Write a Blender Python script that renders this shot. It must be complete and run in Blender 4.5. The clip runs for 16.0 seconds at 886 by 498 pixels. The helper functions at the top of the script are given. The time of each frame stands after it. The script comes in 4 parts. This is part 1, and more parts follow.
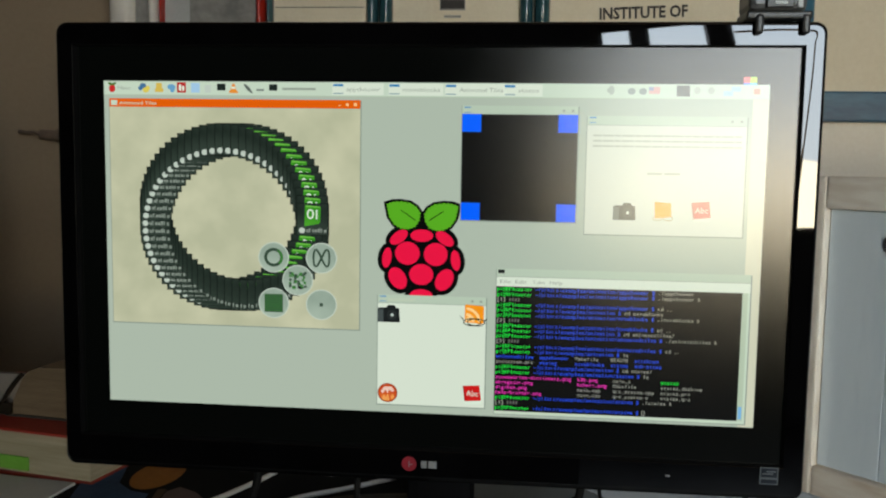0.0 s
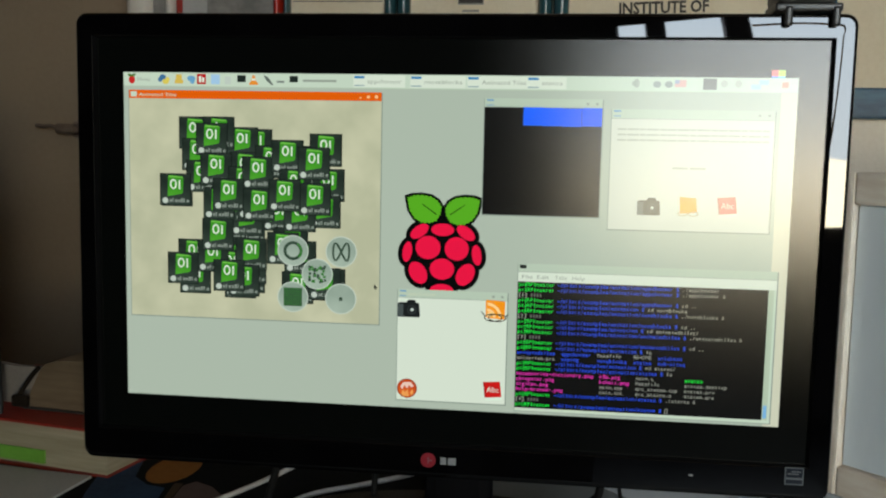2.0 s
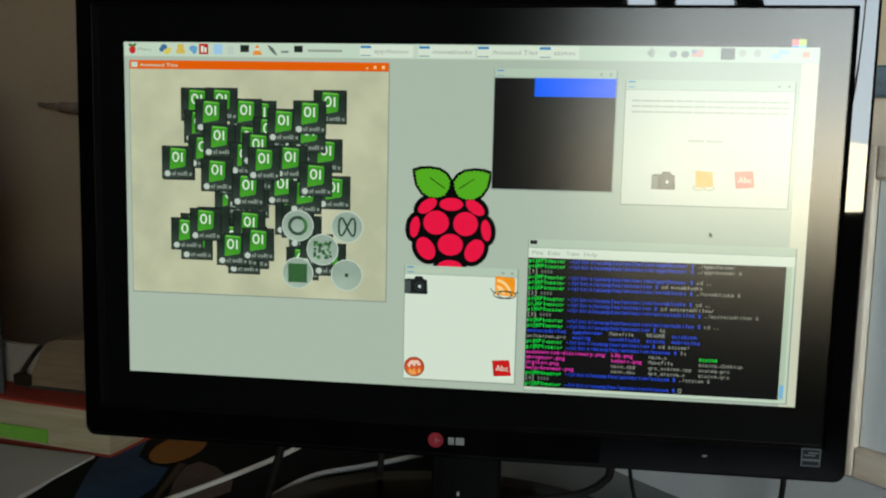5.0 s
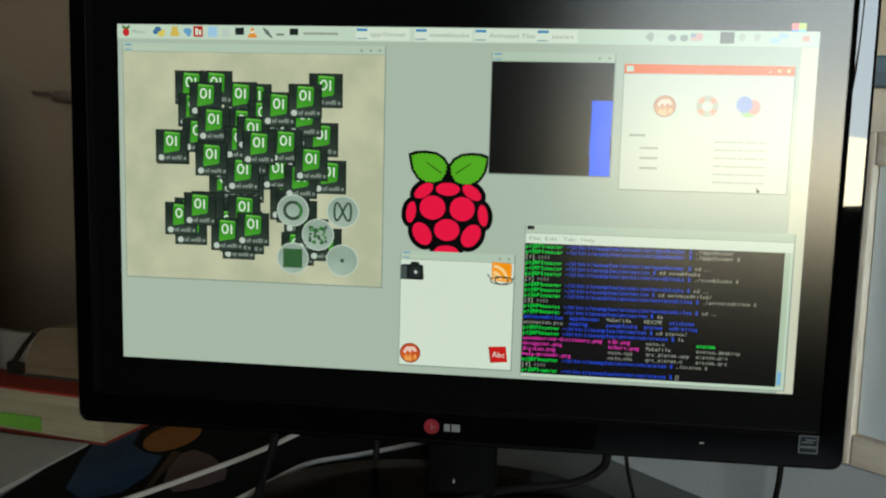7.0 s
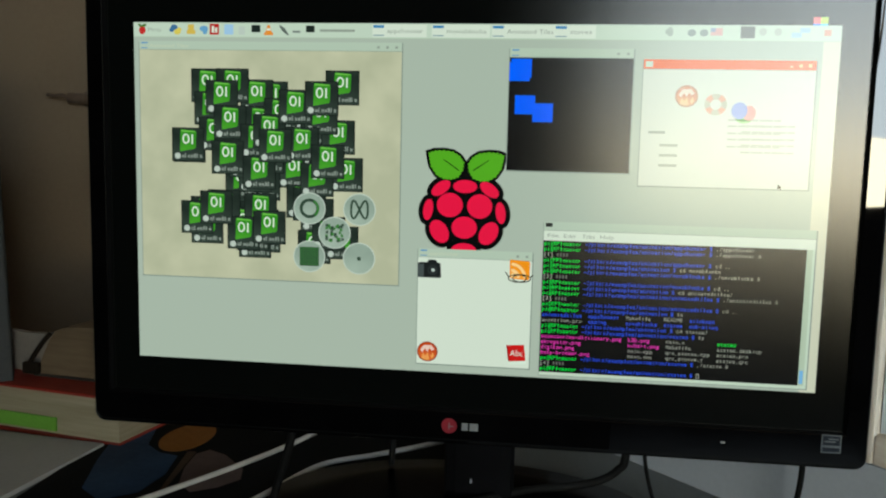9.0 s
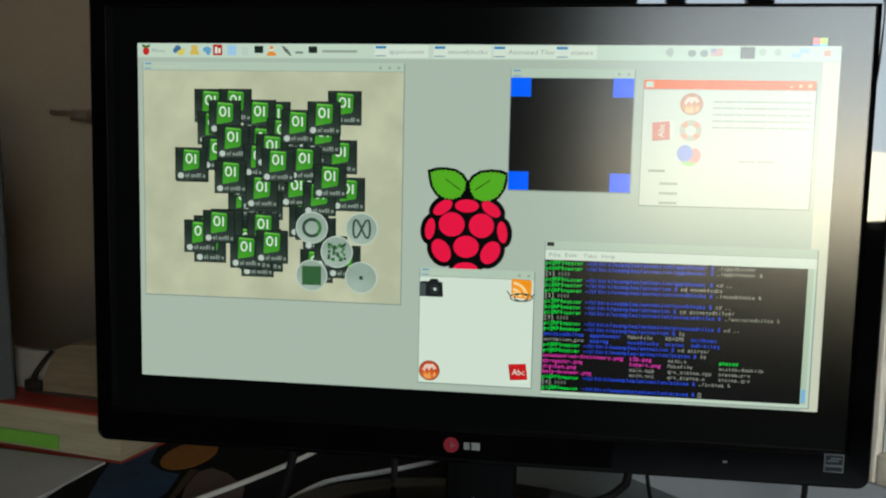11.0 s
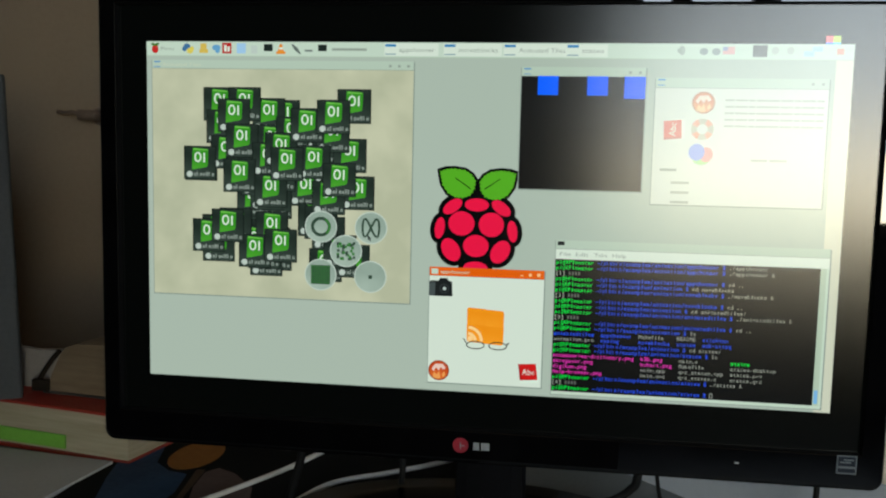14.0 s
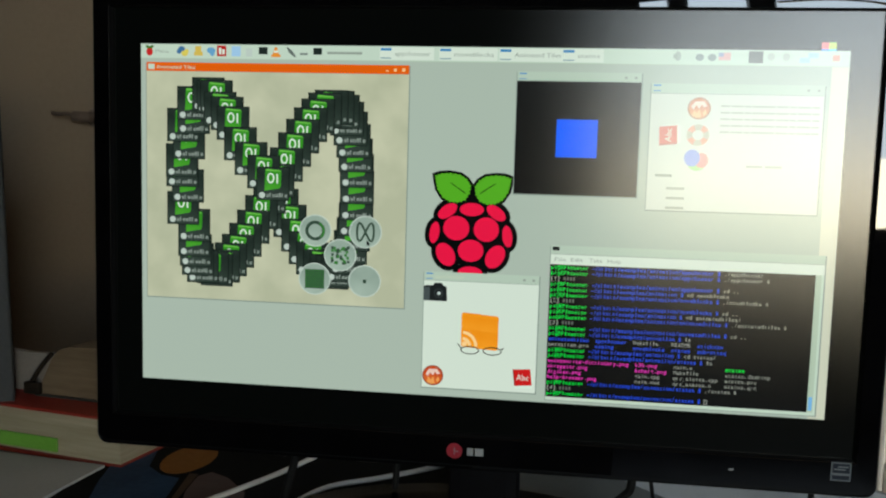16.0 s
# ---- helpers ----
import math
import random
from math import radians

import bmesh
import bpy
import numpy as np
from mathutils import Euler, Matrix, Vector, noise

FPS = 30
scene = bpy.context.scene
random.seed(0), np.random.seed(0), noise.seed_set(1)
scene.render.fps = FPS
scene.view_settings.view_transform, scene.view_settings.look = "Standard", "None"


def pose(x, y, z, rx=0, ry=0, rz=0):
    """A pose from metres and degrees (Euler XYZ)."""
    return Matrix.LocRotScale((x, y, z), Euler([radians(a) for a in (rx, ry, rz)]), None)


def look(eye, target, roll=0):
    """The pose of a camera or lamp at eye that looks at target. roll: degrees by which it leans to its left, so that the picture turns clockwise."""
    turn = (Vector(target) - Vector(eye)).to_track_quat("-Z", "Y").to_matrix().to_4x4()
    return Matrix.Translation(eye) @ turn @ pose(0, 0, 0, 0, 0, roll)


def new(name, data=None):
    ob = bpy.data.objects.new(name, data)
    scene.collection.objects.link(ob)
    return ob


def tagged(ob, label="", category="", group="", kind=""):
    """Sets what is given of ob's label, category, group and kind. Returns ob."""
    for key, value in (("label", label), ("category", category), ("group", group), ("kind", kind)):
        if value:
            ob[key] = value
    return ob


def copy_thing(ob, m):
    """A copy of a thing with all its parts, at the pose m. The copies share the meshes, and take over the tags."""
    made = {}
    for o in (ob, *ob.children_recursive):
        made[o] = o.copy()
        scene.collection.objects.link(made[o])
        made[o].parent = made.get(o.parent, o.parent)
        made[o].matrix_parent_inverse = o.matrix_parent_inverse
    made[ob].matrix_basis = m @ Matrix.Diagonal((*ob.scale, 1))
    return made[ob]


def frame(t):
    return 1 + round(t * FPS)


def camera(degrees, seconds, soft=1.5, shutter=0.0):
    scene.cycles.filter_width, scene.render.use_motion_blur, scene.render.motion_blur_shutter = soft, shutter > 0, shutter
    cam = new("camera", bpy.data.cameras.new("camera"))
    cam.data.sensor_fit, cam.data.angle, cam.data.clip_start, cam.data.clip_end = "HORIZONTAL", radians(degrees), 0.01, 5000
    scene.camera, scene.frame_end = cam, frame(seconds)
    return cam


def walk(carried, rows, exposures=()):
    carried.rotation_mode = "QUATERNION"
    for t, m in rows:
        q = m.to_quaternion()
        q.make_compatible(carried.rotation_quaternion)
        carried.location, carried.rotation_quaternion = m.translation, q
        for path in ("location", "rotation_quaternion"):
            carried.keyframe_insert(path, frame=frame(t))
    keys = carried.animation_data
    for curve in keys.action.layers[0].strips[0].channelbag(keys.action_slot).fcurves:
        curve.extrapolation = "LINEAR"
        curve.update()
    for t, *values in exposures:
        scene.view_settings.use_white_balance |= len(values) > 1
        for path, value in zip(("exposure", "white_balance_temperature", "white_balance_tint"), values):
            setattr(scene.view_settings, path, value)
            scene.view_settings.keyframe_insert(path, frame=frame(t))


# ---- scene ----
cam = camera(54.0, 16.0, soft=2.1)
PATH = [
    (0, (0.076, -0.608, 0.06), (-0.123, 1.373, -0.13), 0.9),
    (0.5, (0.075, -0.607, 0.059), (-0.122, 1.374, -0.123), 0.9),
    (1, (0.076, -0.606, 0.058), (-0.124, 1.376, -0.118), 0.8),
    (1.5, (0.074, -0.603, 0.056), (-0.134, 1.377, -0.131), 1.0),
    (2, (0.069, -0.602, 0.057), (-0.157, 1.375, -0.139), 1.2),
    (2.5, (0.069, -0.603, 0.053), (-0.152, 1.374, -0.151), 1.5),
    (3, (0.069, -0.598, 0.052), (-0.158, 1.379, -0.149), 1.3),
    (3.5, (0.069, -0.594, 0.049), (-0.16, 1.382, -0.166), 1.0),
    (4, (0.067, -0.592, 0.049), (-0.166, 1.382, -0.172), 1.3),
    (6.5, (0.065, -0.584, 0.045), (-0.176, 1.386, -0.199), 1.2),
    (7, (0.065, -0.584, 0.042), (-0.163, 1.388, -0.201), 1.5),
    (7.5, (0.068, -0.583, 0.042), (-0.167, 1.386, -0.213), 1.1),
    (8, (0.067, -0.582, 0.04), (-0.166, 1.387, -0.215), 1.5),
    (8.5, (0.064, -0.583, 0.039), (-0.173, 1.387, -0.212), 1.5),
    (9, (0.06, -0.581, 0.038), (-0.192, 1.388, -0.199), 1.3),
    (9.5, (0.063, -0.581, 0.042), (-0.196, 1.39, -0.184), 1.1),
    (12, (0.058, -0.583, 0.042), (-0.197, 1.39, -0.157), 1.3),
    (12.5, (0.058, -0.581, 0.041), (-0.196, 1.393, -0.156), 1.2),
    (13, (0.057, -0.581, 0.04), (-0.204, 1.392, -0.162), 1.3),
    (13.5, (0.056, -0.58, 0.04), (-0.204, 1.392, -0.166), 1.2),
    (14, (0.056, -0.58, 0.04), (-0.211, 1.392, -0.163), 1.3),
    (14.5, (0.057, -0.58, 0.039), (-0.209, 1.392, -0.157), 1.3),
    (15, (0.056, -0.579, 0.039), (-0.206, 1.393, -0.159), 1.2),
    (15.5, (0.056, -0.579, 0.04), (-0.203, 1.394, -0.158), 1.1),
    (16, (0.056, -0.578, 0.041), (-0.2, 1.395, -0.155), 1.6),
]
EXPOSURES = [(0.0, 0.0, 6560, 5.5), (2.5, 0.0, 6520, 4.5), (7.0, -0.06, 6450, 1), (9.5, -0.06, 6400, 1), (12.0, -0.03, 6300, 3.5), (16.0, -0.03, 6300, 3.5)]
walk(cam, [(t, look(eye, target, roll)) for t, eye, target, roll in PATH], EXPOSURES)

# ---- light and world ----
world = bpy.data.worlds.new("sky_world")
world.use_nodes = True
scene.world = world
sky = world.node_tree.nodes.new("ShaderNodeTexSky")
sky.sky_type, sky.sun_disc = "NISHITA", False
sky.sun_elevation, sky.sun_rotation = radians(32), radians(150)
bg = world.node_tree.nodes["Background"]
bg.inputs[1].default_value = 0.1
world.node_tree.links.new(sky.outputs[0], bg.inputs[0])


# ---- materials ----
def lin(c):
    return tuple(((v / 255 + 0.055) / 1.055) ** 2.4 if v > 10 else v / 255 / 12.92 for v in c) + (1.0,)


def principled(name):
    m = bpy.data.materials.new(name)
    m.use_nodes = True
    return m, m.node_tree.nodes["Principled BSDF"], m.node_tree


def surface(name, a, b, rough=0.6, scale=12.0, fine=180.0, bump=0.15, metal=0.0, stretch=(1, 1, 1), coat=0.0):
    """A two-tone surface with stains at a large scale and grain with relief at a fine one."""
    m, p, tree = principled(name)
    n, l = tree.nodes, tree.links
    co = n.new("ShaderNodeTexCoord")
    mp = n.new("ShaderNodeMapping")
    mp.inputs["Scale"].default_value = stretch
    l.new(co.outputs["Object"], mp.inputs["Vector"])
    big, small = n.new("ShaderNodeTexNoise"), n.new("ShaderNodeTexNoise")
    big.inputs["Scale"].default_value, small.inputs["Scale"].default_value = scale, fine
    big.inputs["Detail"].default_value, small.inputs["Detail"].default_value = 4, 3
    for t in (big, small):
        l.new(mp.outputs[0], t.inputs["Vector"])
    add = n.new("ShaderNodeMath")
    add.operation = "MULTIPLY_ADD"
    add.inputs[1].default_value = 0.35
    l.new(small.outputs[0], add.inputs[0])
    l.new(big.outputs[0], add.inputs[2])
    ramp = n.new("ShaderNodeValToRGB")
    ramp.color_ramp.elements[0].position, ramp.color_ramp.elements[1].position = 0.5, 0.85
    ramp.color_ramp.elements[0].color, ramp.color_ramp.elements[1].color = (*a, 1), (*b, 1)
    l.new(add.outputs[0], ramp.inputs[0])
    l.new(ramp.outputs[0], p.inputs["Base Color"])
    bm = n.new("ShaderNodeBump")
    bm.inputs["Strength"].default_value, bm.inputs["Distance"].default_value = bump, 0.002
    l.new(small.outputs[0], bm.inputs["Height"])
    l.new(bm.outputs[0], p.inputs["Normal"])
    p.inputs["Roughness"].default_value, p.inputs["Metallic"].default_value = rough, metal
    p.inputs["Coat Weight"].default_value = coat
    return m


PANEL_ROUGH = (0.255, 0.195)
lit = {}


def glow(c, strength=1.0, mottle=None):
    """A lit patch of the matt liquid-crystal screen: it emits its colour and has the panel's soft gloss."""
    key = (c, strength, mottle)
    if key in lit:
        return lit[key]
    m, p, tree = principled("lit_screen")
    n, l = tree.nodes, tree.links
    em, gl, dark, fr, mx, add = (n.new(k) for k in ("ShaderNodeEmission", "ShaderNodeBsdfAnisotropic", "ShaderNodeBsdfDiffuse", "ShaderNodeFresnel", "ShaderNodeMixShader", "ShaderNodeAddShader"))
    n.remove(p)
    fine, both = n.new("ShaderNodeBsdfAnisotropic"), n.new("ShaderNodeMixShader")
    for node, rough in zip((gl, fine), PANEL_ROUGH):
        node.distribution = "BECKMANN"
        node.inputs["Roughness"].default_value = rough
        node.inputs["Color"].default_value = (1.0, 0.955, 0.89, 1)
    both.inputs[0].default_value = 0.40
    l.new(gl.outputs[0], both.inputs[1])
    l.new(fine.outputs[0], both.inputs[2])
    dark.inputs[0].default_value = (0.002, 0.002, 0.0025, 1)
    fr.inputs[0].default_value = 1.55
    em.inputs[0].default_value, em.inputs[1].default_value = lin(c), strength
    l.new(fr.outputs[0], mx.inputs[0])
    l.new(dark.outputs[0], mx.inputs[1])
    l.new(both.outputs[0], mx.inputs[2])
    l.new(em.outputs[0], add.inputs[0])
    l.new(mx.outputs[0], add.inputs[1])
    l.new(add.outputs[0], n["Material Output"].inputs[0])
    if mottle:
        co, tx, rp = (n.new(k) for k in ("ShaderNodeTexCoord", "ShaderNodeTexNoise", "ShaderNodeValToRGB"))
        tx.inputs["Scale"].default_value, tx.inputs["Detail"].default_value = 26, 3
        rp.color_ramp.elements[0].position, rp.color_ramp.elements[1].position = 0.38, 0.64
        rp.color_ramp.elements[0].color, rp.color_ramp.elements[1].color = lin(c), lin(mottle)
        l.new(co.outputs["Object"], tx.inputs["Vector"])
        l.new(tx.outputs[0], rp.inputs[0])
        l.new(rp.outputs[0], em.inputs[0])
    lit[key] = m
    return m


M_BEZEL = surface("piano_black_plastic", (0.0012, 0.0012, 0.0014), (0.0025, 0.0025, 0.003), 0.02, 30, 400, 0.0)
M_BEZEL.node_tree.nodes["Principled BSDF"].inputs["Specular IOR Level"].default_value = 0.6
M_CASE = surface("matt_black_plastic", (0.006, 0.006, 0.007), (0.012, 0.012, 0.013), 0.35, 30, 900, 0.1)
M_LIP = surface("dull_black_plastic", (0.0025, 0.0025, 0.003), (0.005, 0.005, 0.006), 0.7, 30, 900, 0.1)
M_LIP.node_tree.nodes["Principled BSDF"].inputs["Specular IOR Level"].default_value = 0.10
M_PANEL = glow((2, 3, 2))
M_PLASTER = surface("cream_plaster", (0.76, 0.67, 0.55), (0.85, 0.77, 0.66), 0.85, 3, 220, 0.25)
M_CEIL = surface("beamed_wood_ceiling", (0.10, 0.07, 0.045), (0.16, 0.11, 0.07), 0.9, 3, 220, 0.2)
M_BROWNWALL = surface("brown_wood_panelling", (0.026, 0.020, 0.016), (0.05, 0.038, 0.03), 0.7, 4, 90, 0.3, stretch=(6, 6, 0.5))
M_FLOOR = surface("brown_floor", (0.014, 0.015, 0.017), (0.026, 0.027, 0.030), 0.5, 4, 90, 0.2, stretch=(1, 8, 1))
M_DOOR = surface("varnished_beige_door", (0.34, 0.25, 0.165), (0.40, 0.30, 0.20), 0.6, 3, 120, 0.06, stretch=(1, 1, 1))
M_METAL = surface("brushed_steel", (0.17, 0.12, 0.09), (0.27, 0.20, 0.15), 0.4, 40, 400, 0.1, metal=0.2)
M_DESK = surface("grey_laminate", (0.145, 0.156, 0.156), (0.205, 0.217, 0.215), 0.6, 6, 300, 0.1)
M_WHITEWASH = surface("whitewashed_wood", (0.52, 0.38, 0.27), (0.88, 0.83, 0.75), 0.65, 9, 160, 0.5, stretch=(1, 1, 0.25))
M_WHITEWASH_RAIL = surface("whitewashed_rail_wood", (0.52, 0.38, 0.27), (0.88, 0.83, 0.75), 0.65, 9, 160, 0.5, stretch=(0.25, 0.25, 1))
M_PALEBLUE = surface("pale_blue_painted_board", (0.58, 0.67, 0.76), (0.69, 0.77, 0.84), 0.6, 7, 140, 0.3, stretch=(1, 1, 0.2))
M_BLUEFRAME = surface("worn_blue_paint", (0.008, 0.05, 0.10), (0.03, 0.125, 0.20), 0.45, 22, 150, 0.5, stretch=(0.3, 1, 1))
M_TEAL = surface("teal_lacquer", (0.01, 0.045, 0.055), (0.03, 0.085, 0.10), 0.2, 15, 200, 0.2)
M_RED = surface("red_lacquer", (0.35, 0.012, 0.008), (0.50, 0.03, 0.015), 0.25, 15, 200, 0.1)
M_WHITEFRAME = surface("cream_painted_frame", (0.76, 0.70, 0.62), (0.85, 0.79, 0.71), 0.5, 10, 200, 0.2)
M_PAPER = surface("aged_paper", (0.72, 0.62, 0.46), (0.80, 0.71, 0.55), 0.8, 5, 200, 0.15)
M_PAPERGREY = surface("grey_print", (0.20, 0.19, 0.18), (0.36, 0.34, 0.31), 0.8, 25, 120, 0.1)
M_INK = surface("dark_ink", (0.02, 0.018, 0.016), (0.05, 0.04, 0.035), 0.7, 30, 300, 0.0)
M_SHEET = surface("white_sheet", (0.46, 0.46, 0.44), (0.56, 0.56, 0.54), 0.8, 6, 250, 0.1)
M_FOLDER = surface("dull_pale_card", (0.24, 0.21, 0.18), (0.32, 0.28, 0.24), 0.8, 6, 250, 0.1)
M_BOXGREY = surface("grey_cardboard", (0.048, 0.052, 0.055), (0.075, 0.080, 0.083), 0.75, 6, 250, 0.15)
M_PLINTH = surface("pale_grey_paint", (0.44, 0.47, 0.52), (0.52, 0.55, 0.60), 0.6, 4, 250, 0.1)
M_STAND = surface("satin_black_plastic", (0.0012, 0.0012, 0.0015), (0.0025, 0.0025, 0.003), 0.25, 30, 900, 0.05)
M_STAND.node_tree.nodes["Principled BSDF"].inputs["Specular IOR Level"].default_value = 0.06
M_NECK = surface("soot_black_plastic", (0.002, 0.002, 0.0025), (0.004, 0.004, 0.005), 0.8, 30, 900, 0.1)
M_NECK.node_tree.nodes["Principled BSDF"].inputs["Specular IOR Level"].default_value = 0.08
M_PAGES = surface("book_page_edges", (0.36, 0.31, 0.20), (0.48, 0.42, 0.29), 0.85, 8, 60, 0.5, stretch=(1, 1, 30))
M_COVER = surface("red_book_cloth", (0.28, 0.02, 0.012), (0.40, 0.035, 0.02), 0.55, 10, 400, 0.3)
M_KRAFT = surface("tan_paper_stack", (0.15, 0.105, 0.06), (0.22, 0.16, 0.095), 0.85, 8, 60, 0.4, stretch=(1, 1, 20))
M_GREEN = surface("green_page_marker", (0.16, 0.42, 0.04), (0.22, 0.52, 0.07), 0.5, 12, 300, 0.05)
M_MAT = surface("dark_printed_mat", (0.004, 0.0045, 0.0045), (0.009, 0.010, 0.010), 0.8, 12, 300, 0.1)
M_MAT.node_tree.nodes["Principled BSDF"].inputs["Specular IOR Level"].default_value = 0.1
M_MBLUE = surface("blue_print", (0.010, 0.035, 0.085), (0.03, 0.075, 0.16), 0.5, 12, 200, 0.1)
M_MBLUE.node_tree.nodes["Principled BSDF"].inputs["Specular IOR Level"].default_value = 0.1
M_MORANGE = surface("orange_print", (0.26, 0.10, 0.02), (0.38, 0.16, 0.04), 0.5, 12, 200, 0.1)
M_MORANGE.node_tree.nodes["Principled BSDF"].inputs["Specular IOR Level"].default_value = 0.1
M_MPINK = surface("pink_print", (0.10, 0.07, 0.065), (0.16, 0.11, 0.10), 0.5, 12, 200, 0.1)
M_MPINK.node_tree.nodes["Principled BSDF"].inputs["Specular IOR Level"].default_value = 0.1
M_MBROWN = surface("brown_print", (0.05, 0.03, 0.02), (0.08, 0.05, 0.03), 0.5, 12, 200, 0.1)
M_MBROWN.node_tree.nodes["Principled BSDF"].inputs["Specular IOR Level"].default_value = 0.1
M_WHITECABLE = surface("white_cable_rubber", (0.62, 0.60, 0.56), (0.72, 0.70, 0.66), 0.45, 30, 300, 0.05)
M_BLACKCABLE = surface("black_cable_rubber", (0.004, 0.004, 0.004), (0.008, 0.008, 0.008), 0.7, 30, 300, 0.05)
M_BLACKCABLE.node_tree.nodes["Principled BSDF"].inputs["Specular IOR Level"].default_value = 0.15
M_STRAP = surface("dark_leather", (0.012, 0.009, 0.006), (0.025, 0.018, 0.012), 0.8, 40, 400, 0.3)
M_STRAP.node_tree.nodes["Principled BSDF"].inputs["Specular IOR Level"].default_value = 0.15
M_CAMGREY = surface("grey_plastic", (0.05, 0.05, 0.052), (0.09, 0.09, 0.093), 0.3, 30, 500, 0.1)
M_LOGORED = surface("red_badge", (0.24, 0.01, 0.025), (0.30, 0.015, 0.03), 0.35, 30, 300, 0.0)
M_SILVER = surface("silver_print", (0.42, 0.44, 0.46), (0.52, 0.54, 0.56), 0.4, 30, 300, 0.0)
M_BADGEGREY = surface("grey_badge_print", (0.20, 0.21, 0.22), (0.27, 0.28, 0.29), 0.4, 30, 300, 0.0)
M_LABEL = surface("grey_sticker_print", (0.06, 0.075, 0.09), (0.09, 0.105, 0.12), 0.3, 30, 300, 0.0)
M_LABELDARK = surface("navy_sticker_print", (0.008, 0.012, 0.022), (0.015, 0.02, 0.03), 0.2, 30, 300, 0.0)
M_BARK = surface("brown_bark", (0.40, 0.22, 0.10), (0.56, 0.34, 0.17), 0.8, 12, 90, 0.5)


# ---- mesh helpers ----
def part(name, bm, material, parent=None, label=""):
    me = bpy.data.meshes.new(name)
    bm.normal_update()
    bm.to_mesh(me)
    bm.free()
    me.materials.append(material)
    ob = new(name, me)
    ob.parent = parent
    return tagged(ob, label)


def thing(name, label, category, loc=(0, 0, 0), group="", kind="", turn=0.0):
    ob = new(name)
    ob.empty_display_size = 0.02
    ob.location = loc
    ob.rotation_euler = (0, 0, turn)
    return tagged(ob, label, category, group, kind)


def box(bm, x0, y0, z0, x1, y1, z1, bevel=0.0):
    g = bmesh.ops.create_cube(bm, size=1.0, matrix=Matrix.Translation(((x0 + x1) / 2, (y0 + y1) / 2, (z0 + z1) / 2)) @ Matrix.Diagonal((x1 - x0, y1 - y0, z1 - z0, 1)))
    if bevel:
        vs = set(g["verts"])
        bmesh.ops.bevel(bm, geom=[e for e in bm.edges if e.verts[0] in vs], offset=bevel, segments=2, affect="EDGES", profile=0.6)
    return bm


def boxes(*rows, bevel=0.0):
    bm = bmesh.new()
    for r in rows:
        box(bm, *r, bevel=bevel)
    return bm


def smooth(ob):
    for f in ob.data.polygons:
        f.use_smooth = True
    return ob


def tube(bm, pts, r, n=8):
    """A round cable through points, smoothed between them."""
    P = [Vector(p) for p in pts]
    path = []
    for i in range(len(P) - 1):
        a, b, c, d = P[max(i - 1, 0)], P[i], P[i + 1], P[min(i + 2, len(P) - 1)]
        for k in range(8):
            t = k / 8
            path.append(0.5 * ((2 * b) + (c - a) * t + (2 * a - 5 * b + 4 * c - d) * t * t + (3 * b - a - 3 * c + d) * t ** 3))
    path.append(P[-1])
    rings = []
    s = (path[1] - path[0]).orthogonal().normalized()
    for i, p in enumerate(path):
        d = (path[min(i + 1, len(path) - 1)] - path[max(i - 1, 0)]).normalized()
        s = (s - d * s.dot(d)).normalized()
        u = s.cross(d)
        rings.append([bm.verts.new(p + r * (math.cos(2 * math.pi * k / n) * s + math.sin(2 * math.pi * k / n) * u)) for k in range(n)])
    for a, b in zip(rings, rings[1:]):
        for k in range(n):
            bm.faces.new((a[k], a[(k + 1) % n], b[(k + 1) % n], b[k]))
    bm.faces.new(rings[0][::-1])
    bm.faces.new(rings[-1])
    return bm


def rounded(x0, z0, x1, z1, r, seg=6):
    out = []
    for cx, cz, a in ((x1 - r, z1 - r, 0), (x0 + r, z1 - r, 90), (x0 + r, z0 + r, 180), (x1 - r, z0 + r, 270)):
        out += [(cx + r * math.cos(radians(a + 90 * k / seg)), cz + r * math.sin(radians(a + 90 * k / seg))) for k in range(seg + 1)]
    return out


def loft(bm, loops, first=False, last=False):
    """Skin between closed loops of (x, y, z)."""
    rings = [[bm.verts.new(p) for p in lp] for lp in loops]
    n = len(rings[0])
    for a, b in zip(rings, rings[1:]):
        for k in range(n):
            bm.faces.new((a[k], a[(k + 1) % n], b[(k + 1) % n], b[k]))
    if first:
        bm.faces.new(rings[0][::-1])
    if last:
        bm.faces.new(rings[-1])
    bmesh.ops.recalc_face_normals(bm, faces=bm.faces)
    return bm


font_cache = {}


def letters(bm, text, x, z, width, height, y=0.0, bold=0.0):
    """Upright lettering from x, with its foot at z, fitted to a width and a capital height."""
    if (text, bold) not in font_cache:
        cu = bpy.data.curves.new("lettering", "FONT")
        cu.body, cu.resolution_u, cu.offset = text, 2, bold
        ob = new("lettering", cu)
        bpy.context.view_layer.update()
        dg = bpy.context.evaluated_depsgraph_get()
        me = bpy.data.meshes.new_from_object(ob.evaluated_get(dg))
        font_cache[text, bold] = ([tuple(v.co) for v in me.vertices], [tuple(p.vertices) for p in me.polygons])
        bpy.data.objects.remove(ob)
        bpy.data.curves.remove(cu)
        bpy.data.meshes.remove(me)
    vs, fs = font_cache[text, bold]
    x0, x1 = min(v[0] for v in vs), max(v[0] for v in vs)
    kx, kz = width / (x1 - x0), height / 0.72
    made = [bm.verts.new((x + (v[0] - x0) * kx, y, z + v[1] * kz)) for v in vs]
    for f in fs:
        bm.faces.new([made[i] for i in f])
    return bm


